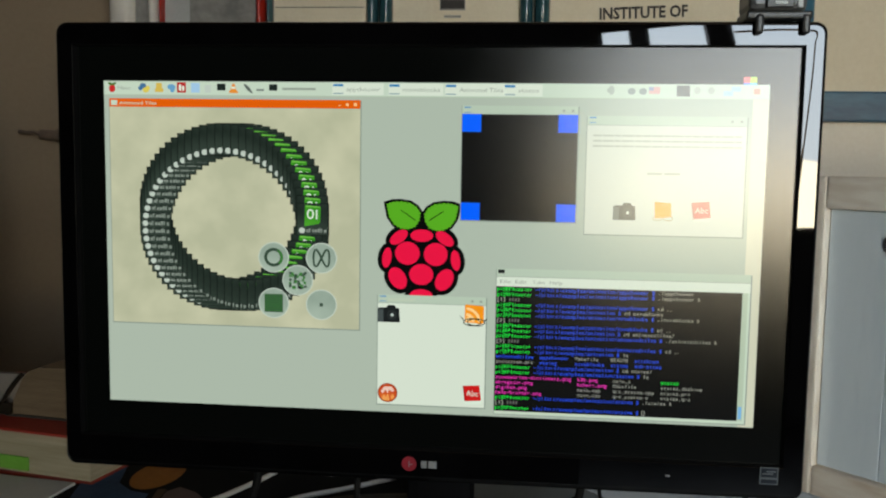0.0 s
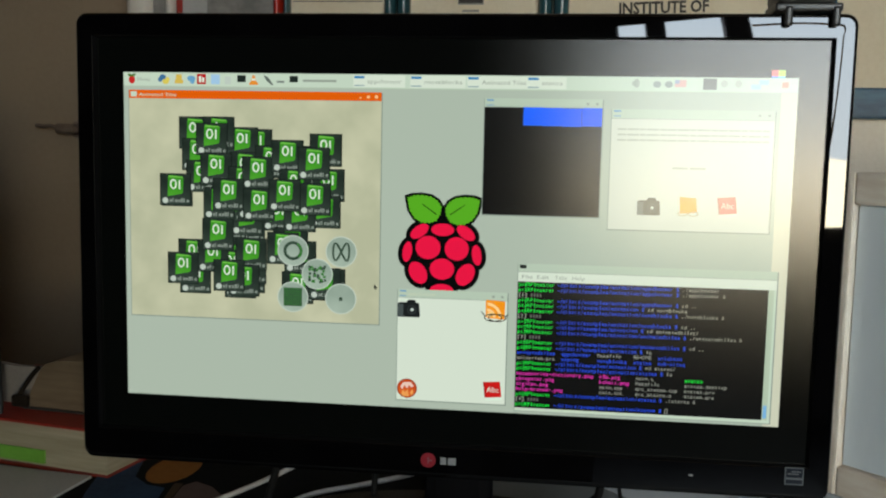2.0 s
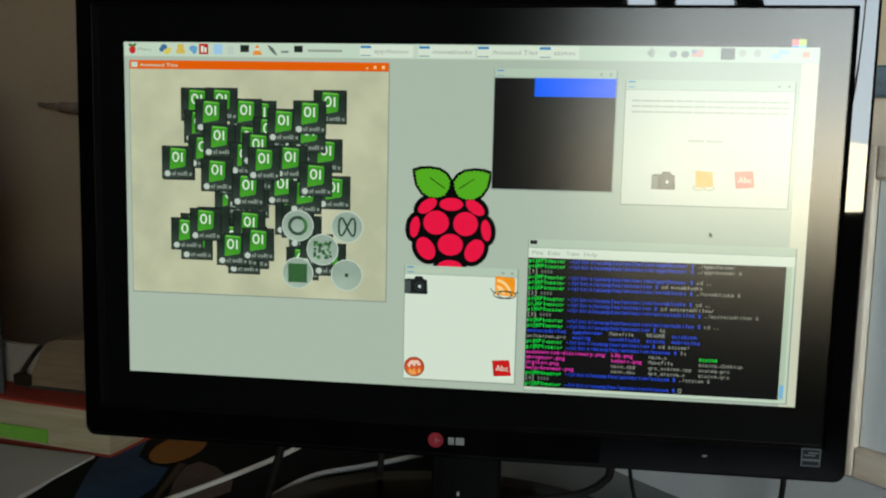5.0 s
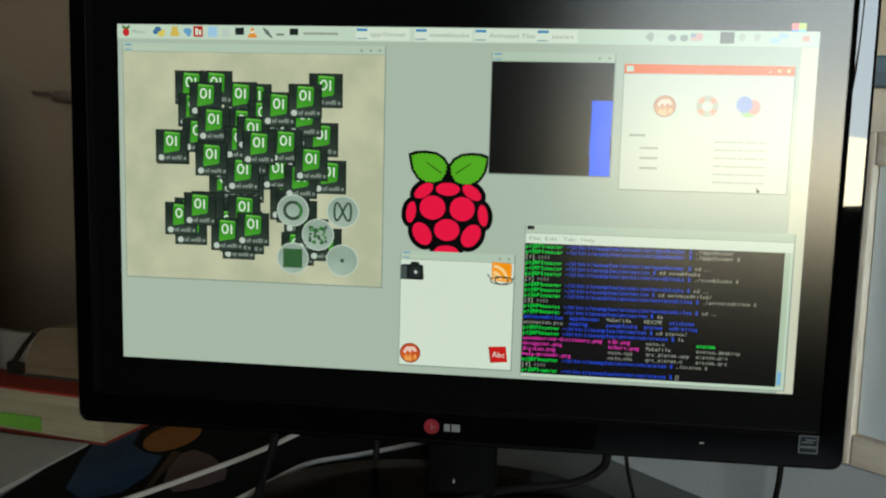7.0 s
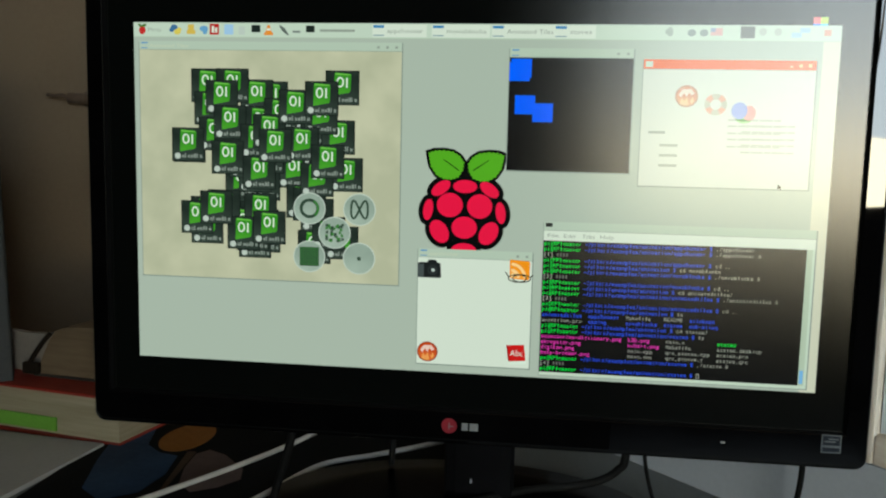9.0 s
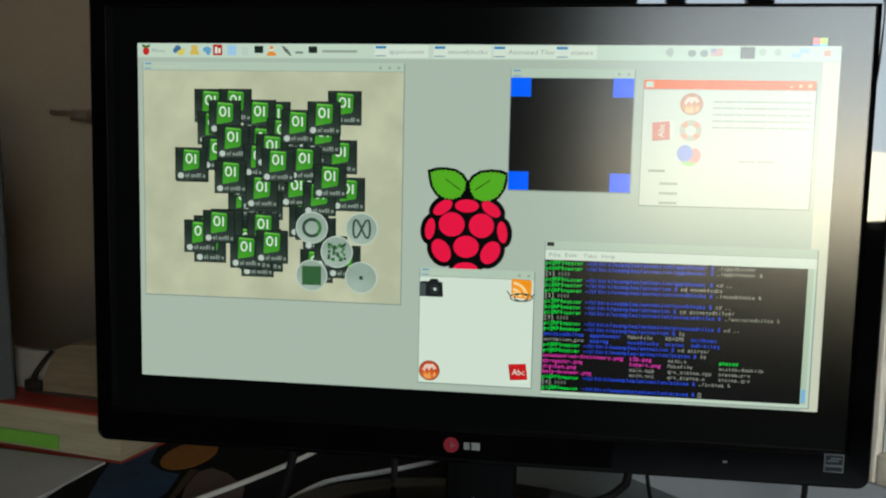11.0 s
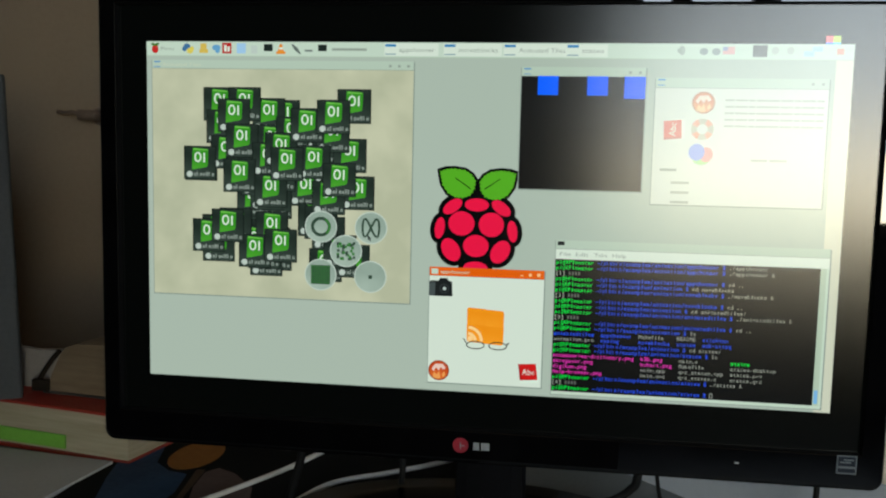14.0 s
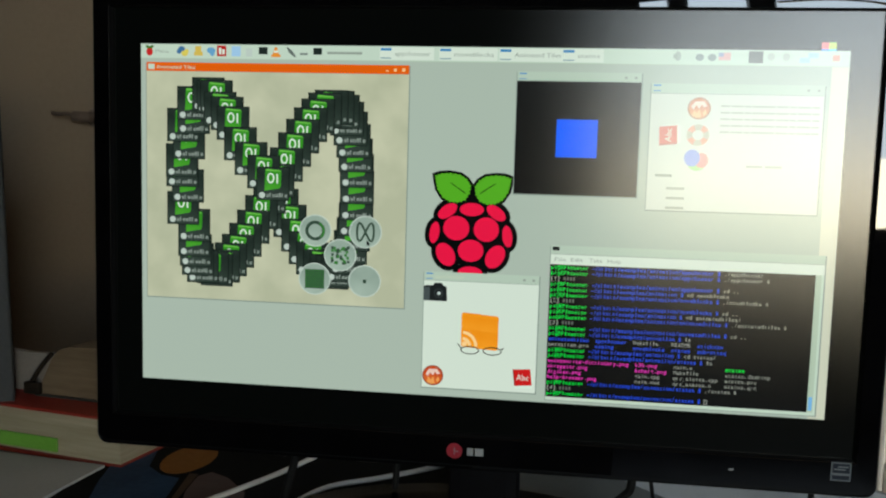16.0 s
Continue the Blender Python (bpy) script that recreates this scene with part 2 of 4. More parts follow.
# ---- the room ----
FLOOR, CEIL, DESK = -1.0, 1.5, -0.245


def structure(name, bm, mat, label):
    return tagged(part(name, bm, mat), label, name.split("_")[0], kind="structure")


structure("floor", boxes((-2.4, -3.2, FLOOR - 0.1, 2.4, 1.0, FLOOR)), M_FLOOR, "dark brown floor of the study")
structure("ceiling", boxes((-2.4, -3.2, CEIL, 2.4, 1.0, CEIL + 0.1)), M_CEIL, "plain brown wooden ceiling")
structure("wall_north", boxes((-0.535, 0.62, FLOOR, 2.2, 0.96, CEIL)), M_PLASTER, "cream plaster wall hung with framed certificates")
structure("wall_far", boxes((-2.2, 0.82, FLOOR, -1.345, 0.96, CEIL), (-1.345, 0.85, FLOOR, -0.5355, 0.96, CEIL)), M_DESK, "plain grey painted wall around the recessed door")
structure("wall_west", boxes((-2.32, -3.0, FLOOR, -2.2, 0.96, CEIL)), M_BROWNWALL, "plain brown wood-panelled wall")
structure("wall_east", boxes((2.2, -3.0, FLOOR, 2.32, 0.96, CEIL)), M_BROWNWALL, "plain brown wood-panelled wall")
WX0, WX1, WZ0, WZ1 = 0.30, 1.78, -0.22, 1.10
structure("wall_south", boxes((-2.2, -3.12, FLOOR, WX0, -3.0, CEIL), (WX1, -3.12, FLOOR, 2.2, -3.0, CEIL), (WX0, -3.12, FLOOR, WX1, -3.0, WZ0), (WX0, -3.12, WZ1, WX1, -3.0, CEIL)), M_BROWNWALL, "brown wood-panelled wall with a wide window")
window = thing("window_1", "dark-framed window with bright sky behind it", "window", (0, -3.06, 0), kind="structure")
part("window_frame", boxes((WX0, -0.03, WZ0, WX0 + 0.05, 0.03, WZ1), (WX1 - 0.05, -0.03, WZ0, WX1, 0.03, WZ1), (WX0, -0.03, WZ0, WX1, 0.03, WZ0 + 0.05), (WX0, -0.03, WZ1 - 0.05, WX1, 0.03, WZ1)), M_MBROWN, window)
bm = bmesh.new()
loft(bm, [[(WX0 + 0.05, y, WZ1 - 0.05), (1.135, y, WZ1 - 0.05), (WX0 + 0.05, y, 0.752)] for y in (-0.031, 0.031)], True, True)
part("slanted_header", bm, M_MBROWN, window, "dark slanted board under the window head")
for mx, mw in ((0.462, 0.076), (0.772, 0.102)):
    part("mullion", boxes((mx, -0.03, WZ0 + 0.05, mx + mw, 0.03, WZ1 - 0.05)), M_MBROWN, window)

# the bright distance outside: sky over a sunlit house front
m, p, tree = principled("bright_distance")
out = tree.nodes["Material Output"]
em = tree.nodes.new("ShaderNodeEmission")
co, sp, rp = (tree.nodes.new(k) for k in ("ShaderNodeTexCoord", "ShaderNodeSeparateXYZ", "ShaderNodeValToRGB"))
mr = tree.nodes.new("ShaderNodeMapRange")
mr.inputs[1].default_value, mr.inputs[2].default_value = -0.7, 1.2
tree.links.new(co.outputs["Object"], sp.inputs[0])
tree.links.new(sp.outputs[2], mr.inputs[0])
tree.links.new(mr.outputs[0], rp.inputs[0])
e = rp.color_ramp.elements
e[0].position, e[0].color = 0.0, (1.65, 1.43, 1.02, 1)
e[1].position, e[1].color = 1.0, (0.52, 0.61, 0.73, 1)
for pos, c in ((0.425, (1.65, 1.46, 1.08, 1)), (0.43, (0.66, 0.72, 0.78, 1))):
    k = e.new(pos)
    k.color = c
em.inputs[1].default_value = 17.5
tree.links.new(rp.outputs[0], em.inputs[0])
tree.links.new(em.outputs[0], out.inputs[0])
bm = bmesh.new()
bm.faces.new([bm.verts.new(c) for c in ((0.05, -3.4, -0.55), (0.05, -3.4, 1.35), (2.3, -3.4, 1.35), (2.3, -3.4, -0.55))])
structure("backdrop", bm, m, "bright pale sky above a sunlit house front")

# partition added behind the camera to keep window light off the left side
structure("wall_inner", boxes((-2.2, -1.42, FLOOR, 0.199, -1.3, 0.385)), M_BROWNWALL, "added unseen brown partition that shades the left from the window")
branch = tagged(smooth(part("tree_branch", tube(bmesh.new(), [(1.16, -3.2, -0.5), (1.17, -3.2, -0.2), (1.20, -3.2, 0.0), (1.23, -3.2, 0.12), (1.29, -3.2, 0.28), (1.345, -3.2, 0.44), (1.375, -3.2, 0.58), (1.38, -3.2, 0.70), (1.30, -3.2, 0.80), (1.12, -3.2, 0.84), (0.92, -3.2, 0.80)], 0.017), M_BARK)), "bare brown branch outside the window", "branch")
door = thing("door_1", "closed beige door in a recess with a lever handle", "door", (0, 0.825, 0), kind="structure")
part("leaf", boxes((-1.340, 0.0, FLOOR + 0.01, -0.5385, 0.022, 1.05), bevel=0.003), M_DOOR, door)
part("door_head", boxes((-1.340, 0.0, 1.053, -0.5385, 0.022, CEIL)), M_DOOR, door)
hd = bmesh.new()
tube(hd, [(-0.722, -0.026, 0.1015), (-0.738, -0.027, 0.102), (-0.752, -0.028, 0.1025)], 0.0090, 12)
tube(hd, [(-0.750, -0.028, 0.1025), (-0.764, -0.028, 0.1065), (-0.778, -0.027, 0.1055), (-0.792, -0.025, 0.1075)], 0.0031, 10)
tube(hd, [(-0.728, -0.027, 0.1015), (-0.728, -0.012, 0.1015), (-0.728, 0.001, 0.1015)], 0.0070, 10)
smooth(part("door_handle", hd, M_METAL, door, "steel lever handle"))
bm = bmesh.new()
bmesh.ops.create_cone(bm, segments=24, radius1=0.016, radius2=0.014, depth=0.006, cap_ends=True, matrix=Matrix.Translation((-0.728, -0.0029, 0.1015)) @ Matrix.Rotation(radians(90), 4, "X"))
part("rosette", bm, M_METAL, door)


# ---- framed certificates on the wall ----
def picture(x0, x1, z0, z1, side, mat, paper, label, left=None):
    f = thing("framed_certificate", label, "framed certificate", ((x0 + x1) / 2, 0.62, z0), "framed certificates")
    w, h, s, sl = (x1 - x0) / 2, z1 - z0, side, left or side
    for a, wd in ((-w, sl), (w - s, s)):
        prof = [(a + wd / 2 - wd / 2 * math.cos(math.pi * k / 10), -0.010 - 0.013 * math.sin(math.pi * k / 10)) for k in range(11)]
        prof = [(a, 0.0)] + prof + [(a + wd, 0.0)]
        smooth(part("stile", loft(bmesh.new(), [[(x, y, z) for x, y in prof] for z in (0.0, h)], True, True), mat, f))
    part("rail", boxes((-w + sl, -0.0205, 0, w - s, 0, s), bevel=0.003), mat, f)
    part("rail", boxes((-w + sl, -0.0205, h - s, w - s, 0, h), bevel=0.003), mat, f)
    part("sheet", boxes((-w + sl, -0.008, s, w - s, -0.001, h - s)), paper, f)
    return f, w


f, w = picture(-0.531, -0.458, 0.106, 0.466, 0.014, M_WHITEFRAME, M_PAPERGREY, "narrow picture with a cream painted frame on the wall", 0.037)
f, w = picture(-0.455, -0.303, 0.106, 0.466, 0.012, M_RED, M_SHEET, "grey drawing in a glossy red frame on the wall", 0.005)
part("drawing", boxes((-w + 0.042, -0.010, 0.03, w - 0.014, -0.0085, 0.33)), M_PAPERGREY, f)
f, w = picture(-0.300, -0.142, 0.106, 0.466, 0.016, M_TEAL, M_PAPER, "beige certificate in a dark teal frame on the wall", 0.009)
part("text_bar", boxes((-w + 0.012, -0.0095, 0.172, w - 0.02, -0.0085, 0.1728), (-w + 0.02, -0.0095, 0.195, w - 0.05, -0.0085, 0.1972)), M_INK, f)
f, w = picture(-0.140, 0.072, 0.106, 0.466, 0.0185, M_TEAL, M_PAPER, "cream certificate with a dark seal in a teal frame")
part("seal", boxes((-0.022, -0.0095, 0.168, 0.013, -0.0085, 0.235)), M_PAPERGREY, f)
part("seal_band", boxes((-0.021, -0.0099, 0.170, 0.012, -0.0096, 0.182)), M_INK, f)
part("text_bar", boxes((-0.016, -0.0097, 0.158, 0.007, -0.0085, 0.161)), M_PAPERGREY, f)
f, w = picture(0.074, 0.406, 0.106, 0.466, 0.021, M_TEAL, M_PAPER, "cream institute certificate in a teal frame on the wall")
bm = letters(bmesh.new(), "INSTITUTE OF", 0.162 - 0.24, 0.0, 0.117, 0.0155, -0.0092, 0.03)
bmesh.ops.transform(bm, matrix=Matrix.Translation((0, 0, 0.158)) @ Matrix.Rotation(radians(-2.0), 4, "Y"), verts=bm.verts)
part("heading", bm, M_INK, f, "dark bold heading")
f, w = picture(0.409, 0.95, 0.1265, 0.555, 0.040, M_BLUEFRAME, M_PAPER, "large cream print in a worn blue wooden frame", 0.033)

# ---- slanted cupboard beside the desk ----
CA = Vector((0.137, 0.207, DESK))
cup = thing("cupboard", "low whitewashed cupboard with pale blue door panels", "cupboard", CA, turn=math.atan2(-0.74, 0.67))
part("carcass", boxes((-0.10, 0.014, 0, 0.62, 0.26, 0.298), bevel=0.002), M_PLASTER, cup)
part("plinth", boxes((-0.10, -0.004, 0, 0.62, 0.0135, 0.068), bevel=0.002), M_PLINTH, cup, "smooth pale grey plinth board")
for d0 in (-0.095, 0.200):
    d = part("cupboard_door", boxes((d0 + 0.02, 0.004, 0.09, d0 + 0.26, 0.010, 0.28)), M_PALEBLUE, cup, "pale blue boarded door panel in a whitewashed frame")
    part("stile", boxes((d0, -0.006, 0.069, d0 + 0.026, 0.0135, 0.302), bevel=0.002), M_WHITEWASH, d)
    part("stile", boxes((d0 + 0.254, -0.006, 0.069, d0 + 0.28, 0.0135, 0.302), bevel=0.002), M_WHITEWASH, d)
    part("rail", boxes((d0 + 0.026, -0.0055, 0.069, d0 + 0.254, 0.0135, 0.0905), bevel=0.002), M_WHITEWASH_RAIL, d)
    part("rail", boxes((d0 + 0.026, -0.0055, 0.279, d0 + 0.254, 0.0135, 0.302), bevel=0.002), M_WHITEWASH_RAIL, d)
    for k in range(5):
        x = d0 + 0.027 + k * 0.0454
        part("board", boxes((x, 0.0005, 0.091, x + 0.0450, 0.0035, 0.2785), bevel=0.0008), M_PALEBLUE, d)
    bm = loft(bmesh.new(), [[(d0 + 0.078 + r * math.cos(2 * math.pi * k / 28), y, 0.257 + r * math.sin(2 * math.pi * k / 28)) for k in range(28)] for r, y in ((0.0112, 0.0005), (0.0110, -0.0007), (0.0102, -0.0007), (0.0100, 0.0005))])
    part("ring_pull", bm, M_CAMGREY, d, "thin grey ring pull")

# ---- desk ----
desk = thing("desk", "grey laminate desk under the monitor", "desk", (0, 0, 0))
part("worktop", boxes((-1.1, -0.20, DESK - 0.03, 0.62, 0.55, DESK), bevel=0.003), M_DESK, desk)
for lx, ly in ((-1.05, -0.16), (0.55, -0.16), (-1.05, 0.50), (0.55, 0.50)):
    part("leg", boxes((lx - 0.025, ly - 0.025, FLOOR, lx + 0.025, ly + 0.025, DESK - 0.03)), M_CASE, desk)


# ---- monitor ----
mon = thing("monitor", "glossy black flat-panel monitor on an oval stand", "monitor", (0, 0, 0))
OX0, OX1, OZ0, OZ1 = -0.2664, 0.2673, -0.1666, 0.1584
IX0, IX1, IZ0, IZ1 = -0.2538, 0.2533, -0.1436, 0.1424


def ring(d, y, r):
    return [(x, y, z) for x, z in rounded(OX0 + d, OZ0 + d, OX1 - d, OZ1 - d, r)]




def face_loop(f):
    """A loop of the bezel's slightly domed face: f runs from 0 at the inner edge to 1 at the outer one."""
    d = 0.0014
    a = rounded(IX0 - 0.0005, IZ0 - 0.0005, IX1 + 0.0005, IZ1 + 0.0005, 0.0008)
    b = rounded(OX0 + d, OZ0 + d, OX1 - d, OZ1 - d, 0.007)
    return [(p[0] + (q[0] - p[0]) * f, -0.0050 + 0.00030 * f * f, p[1] + (q[1] - p[1]) * f) for p, q in zip(a, b)]


bm = loft(bmesh.new(), [ring(0.004, 0.022, 0.006), ring(0.0, 0.016, 0.008), ring(0.0, -0.00300, 0.008), ring(0.0005, -0.00410, 0.0076), ring(0.0009, -0.00445, 0.0073)]
          + [face_loop(1 - k / 10) for k in range(11)])
bez = part("bezel", bm, M_BEZEL, mon, "piano-black bezel with mirror gloss")
for f in bez.data.polygons:
    f.use_smooth = True
bm = loft(bmesh.new(), [[(x, -0.00500, z) for x, z in rounded(IX0 - 0.0005, IZ0 - 0.0005, IX1 + 0.0005, IZ1 + 0.0005, 0.0008)], [(x, -0.00460, z) for x, z in rounded(IX0, IZ0, IX1, IZ1, 0.0006)]])
part("bezel_edge", bm, M_BEZEL, mon)
bm = loft(bmesh.new(), [[(x, -0.00460, z) for x, z in rounded(IX0, IZ0, IX1, IZ1, 0.0006)], [(x, 0.0012, z) for x, z in rounded(-0.2530, -0.1428, 0.2524, 0.1416, 0.0005)]])
part("inner_lip", bm, M_LIP, mon, "matt black inner lip of the bezel")
part("screen_panel", boxes((IX0 - 0.004, 0.0, IZ0 - 0.004, IX1 + 0.004, 0.004, IZ1 + 0.004)), M_PANEL, mon, "matt liquid-crystal panel with a black border")
bm = loft(bmesh.new(), [ring(0.004, 0.0215, 0.006), ring(0.012, 0.036, 0.01), ring(0.06, 0.048, 0.02)], last=True)
part("back_cover", bm, M_CASE, mon)
part("neck", boxes((-0.018, 0.056, -0.236, 0.036, 0.085, -0.06), bevel=0.010), M_NECK, mon)
# highlight on the black neck, modelled as a small silver block
part("neck_glint", boxes((0.0035, 0.054, -0.2175, 0.0048, 0.0562, -0.2145)), M_SILVER, mon, "tiny painted glint on the neck")
bm = bmesh.new()
loops = []
for rx, ry, z in ((0.150, 0.098, DESK), (0.152, 0.100, DESK + 0.003), (0.148, 0.096, DESK + 0.009), (0.10, 0.065, DESK + 0.013), (0.05, 0.03, DESK + 0.015)):
    loops.append([(-0.005 + rx * math.cos(2 * math.pi * k / 56), 0.055 + ry * math.sin(2 * math.pi * k / 56), z) for k in range(56)])
smooth(part("stand_base", loft(bm, loops, True, True), M_STAND, mon, "satin black oval stand base"))
bm = bmesh.new()
bmesh.ops.create_circle(bm, cap_ends=True, segments=32, radius=0.0054, matrix=Matrix.Translation((-0.0067, -0.00525, -0.1536)) @ Matrix.Rotation(radians(90), 4, "X"))
badge = part("badge", bm, M_LOGORED, mon, "round red maker's badge")
part("badge_mark", boxes((-0.0070, -0.00560, -0.1560, -0.0064, -0.00530, -0.1513), (-0.0064, -0.00560, -0.1541, -0.0039, -0.00530, -0.1535)), M_BADGEGREY, badge)
part("badge_bar", boxes((0.0020, -0.00540, -0.1563, 0.0062, -0.00500, -0.1511), bevel=0.00015), M_BADGEGREY, mon, "silver plain mark beside the badge")
part("badge_bar", boxes((0.0073, -0.00540, -0.1563, 0.0132, -0.00500, -0.1511), bevel=0.00015), M_BADGEGREY, mon, "silver plain mark beside the badge")
lab = part("sticker", boxes((0.2378, -0.00530, -0.1557, 0.2502, -0.00495, -0.1434)), M_LABEL, mon, "small square energy sticker on the bezel")
part("sticker_field", boxes((0.2387, -0.00560, -0.1504, 0.2493, -0.00540, -0.1442), (0.2387, -0.00560, -0.1547, 0.2493, -0.00540, -0.1520)), M_LABELDARK, lab)
part("sticker_mark", boxes((0.2396, -0.00590, -0.1484, 0.2466, -0.00565, -0.1475), (0.2420, -0.00590, -0.1467, 0.2483, -0.00565, -0.1458)), M_LABEL, lab)
part("indicator", boxes((0.1742, -0.00550, -0.1537, 0.1772, -0.00495, -0.1524)), M_BADGEGREY, mon, "tiny silver mark on the lower bezel")

# ---- clip-on camera on the monitor's top edge ----
wc = thing("webcam", "dark grey clip-on webcam hooked over the monitor", "webcam", (0.2345, 0, OZ1))
part("clip", boxes((-0.021, -0.0095, 0.0008, 0.021, 0.020, 0.0062), bevel=0.0015), M_CASE, wc)
for hx in (-0.0125, 0.0170):
    part("hook", boxes((hx - 0.0027, -0.0105, -0.0088, hx + 0.0027, -0.0054, 0.0040), bevel=0.0018), M_CASE, wc)
part("body", boxes((-0.020, -0.012, 0.0060, 0.017, 0.022, 0.040), bevel=0.004), M_CAMGREY, wc)
part("front_plate", boxes((-0.010, -0.0145, 0.0072, 0.008, -0.0118, 0.038), bevel=0.001), M_CASE, wc, "dark front plate")
part("plate_mark", boxes((-0.0045, -0.0150, 0.0095, 0.003, -0.01445, 0.0112), (-0.003, -0.0150, 0.0125, 0.0015, -0.01445, 0.0165)), M_SILVER, wc)
part("trim_strip", boxes((0.010, -0.0132, 0.0075, 0.0135, -0.0115, 0.037), bevel=0.0006), M_SILVER, wc)

# ---- left of the stand: book, papers, printed mat, cables ----
book = thing("book", "thick red hardback lying closed with a green marker", "book", (-0.327, 0.150, DESK), turn=math.radians(169))
# local x runs along the fore-edge, local y goes away from the viewer as negative
part("cover", boxes((0, -0.19, 0.0, 0.26, 0.004, 0.003), bevel=0.001), M_COVER, book)
part("cover", boxes((0.0, -0.19, 0.0425, 0.26, 0.001, 0.0455), bevel=0.001), M_COVER, book)
part("page_block", boxes((0.004, -0.186, 0.003, 0.256, 0.0, 0.0425)), M_PAGES, book)
part("marker", boxes((0.074, 0.0005, 0.006, 0.155, 0.0025, 0.019)), M_GREEN, book, "green paper page marker")
papers = thing("paper_stack", "tan paper stack on top of the book", "papers", (-0.382, 0.20, DESK + 0.0455), turn=math.radians(172))
prof = [(-0.040, 0.002), (0.064, 0.002), (0.062, 0.014), (0.050, 0.038), (0.043, 0.047), (0.030, 0.0515), (-0.040, 0.054)]
bm = loft(bmesh.new(), [[(x, y, z) for x, z in prof] for y in (0.0, -0.09)], True, True)
part("stack_body", bm, M_KRAFT, papers)
part("cover_sheet", boxes((-0.032, -0.162, 0.0, 0.068, 0.003, 0.0018)), M_INK, papers)
strap = bmesh.new()
tube(strap, [(0.076, 0.004, 0.004), (0.068, 0.004, 0.018), (0.057, 0.004, 0.033), (0.048, 0.002, 0.044)], 0.0024, 6)
smooth(part("strap", strap, M_STRAP, papers, "dark brown strap"))
part("buckle", boxes((0.058, 0.0035, 0.003, 0.076, 0.010, 0.015), bevel=0.002), M_STRAP, papers)
pp2 = thing("folder", "pale folder lying on the red book", "folder", (-0.436, 0.220, DESK + 0.0455), turn=math.radians(172))
prof = [(0.004, 0.0), (0.13, 0.0), (0.13, 0.047), (0.030, 0.039), (-0.012, 0.041)]
part("folder_sheet", loft(bmesh.new(), [[(x, y, z) for x, z in prof] for y in (0.0, -0.006)], True, True), M_FOLDER, pp2)
file_box = thing("box_file", "plain grey upright box file on the red book", "box file", (-0.457, 0.185, DESK + 0.0455), turn=radians(32))
bm = loft(bmesh.new(), [[(x - 0.03 * z, y, z) for x, y in rounded(-0.11, 0.0, 0.0, 0.036, 0.003)] for z in (0.0, 0.31)], True, True)
part("case", bm, M_BOXGREY, file_box)
part("lid_edge", boxes((-0.104, -0.0006, 0.012, -0.100, 0.0006, 0.02)), M_INK, file_box)
sh = tagged(part("paper_sheet", boxes((-0.43, -0.33, 0.0, 0.0, 0.0, 0.0040)), M_SHEET), "white sheaf of paper lying on the desk", "paper")
sh.location, sh.rotation_euler = (-0.343, 0.145, DESK), (0, 0, radians(-7))
mat = thing("printed_mat", "dark mat printed with orange and blue shapes", "mat", (0, 0, DESK))
part("mat_base", boxes((-0.350, -0.12, 0.0, -0.005, 0.42, 0.0018)), M_MAT, mat)


def patch(pts, m_, name):
    b = bmesh.new()
    lo = [b.verts.new((x, y, 0.0019)) for x, y in pts]
    hi = [b.verts.new((x, y, 0.0023)) for x, y in pts]
    b.faces.new(hi)
    for k in range(len(pts)):
        b.faces.new((lo[k], lo[(k + 1) % len(pts)], hi[(k + 1) % len(pts)], hi[k]))
    return part(name, b, m_, mat)


patch([(-0.278 + 0.023 * math.cos(radians(15 * k)), 0.182 + 0.040 * math.sin(radians(15 * k))) for k in range(24)], M_MORANGE, "orange_disc")
patch([(-0.345, 0.17), (-0.335, 0.20), (-0.318, 0.20), (-0.305, 0.155), (-0.285, 0.137), (-0.266, 0.132), (-0.258, 0.09), (-0.262, 0.05), (-0.285, 0.03), (-0.31, 0.05), (-0.33, 0.11)], M_MBLUE, "blue_shape")
patch([(-0.252, 0.140), (-0.244, 0.152), (-0.225, 0.142), (-0.198, 0.112), (-0.192, 0.09), (-0.205, 0.07), (-0.222, 0.058), (-0.238, 0.072), (-0.248, 0.105)], M_MPINK, "pink_shape")
patch([(-0.262, 0.145), (-0.254, 0.145), (-0.243, 0.05), (-0.247, 0.0), (-0.256, 0.0), (-0.248, 0.06)], M_MBROWN, "brown_stripe")


def cable(pts, r, mat_, label):
    return tagged(smooth(part("cable", tube(bmesh.new(), pts, r), mat_)), label, "cable", "cables under the monitor")


cable([(-0.30, -0.05, DESK + 0.0055), (-0.255, 0.019, DESK + 0.0055), (-0.216, 0.086, DESK + 0.0055), (-0.184, 0.148, DESK + 0.0055), (-0.162, 0.203, DESK + 0.0055), (-0.12, 0.33, DESK + 0.0035)], 0.0024, M_WHITECABLE, "white cable lying across the desk")
cable([(-0.19, 0.0, DESK + 0.0045), (-0.170, 0.035, DESK + 0.0045), (-0.157, 0.067, DESK + 0.0045), (-0.133, 0.129, DESK + 0.0045), (-0.092, 0.165, DESK + 0.0035), (-0.055, 0.196, DESK + 0.0035), (0.0, 0.25, DESK + 0.0035)], 0.0024, M_WHITECABLE, "white cable curving beside the stand base")
cable([(-0.127, 0.03, -0.15), (-0.129, 0.03, -0.178), (-0.133, 0.03, -0.195), (-0.140, 0.03, -0.218), (-0.150, 0.02, DESK + 0.0035), (-0.18, -0.05, DESK + 0.004)], 0.0032, M_BLACKCABLE, "black cable dropping from the monitor's back")
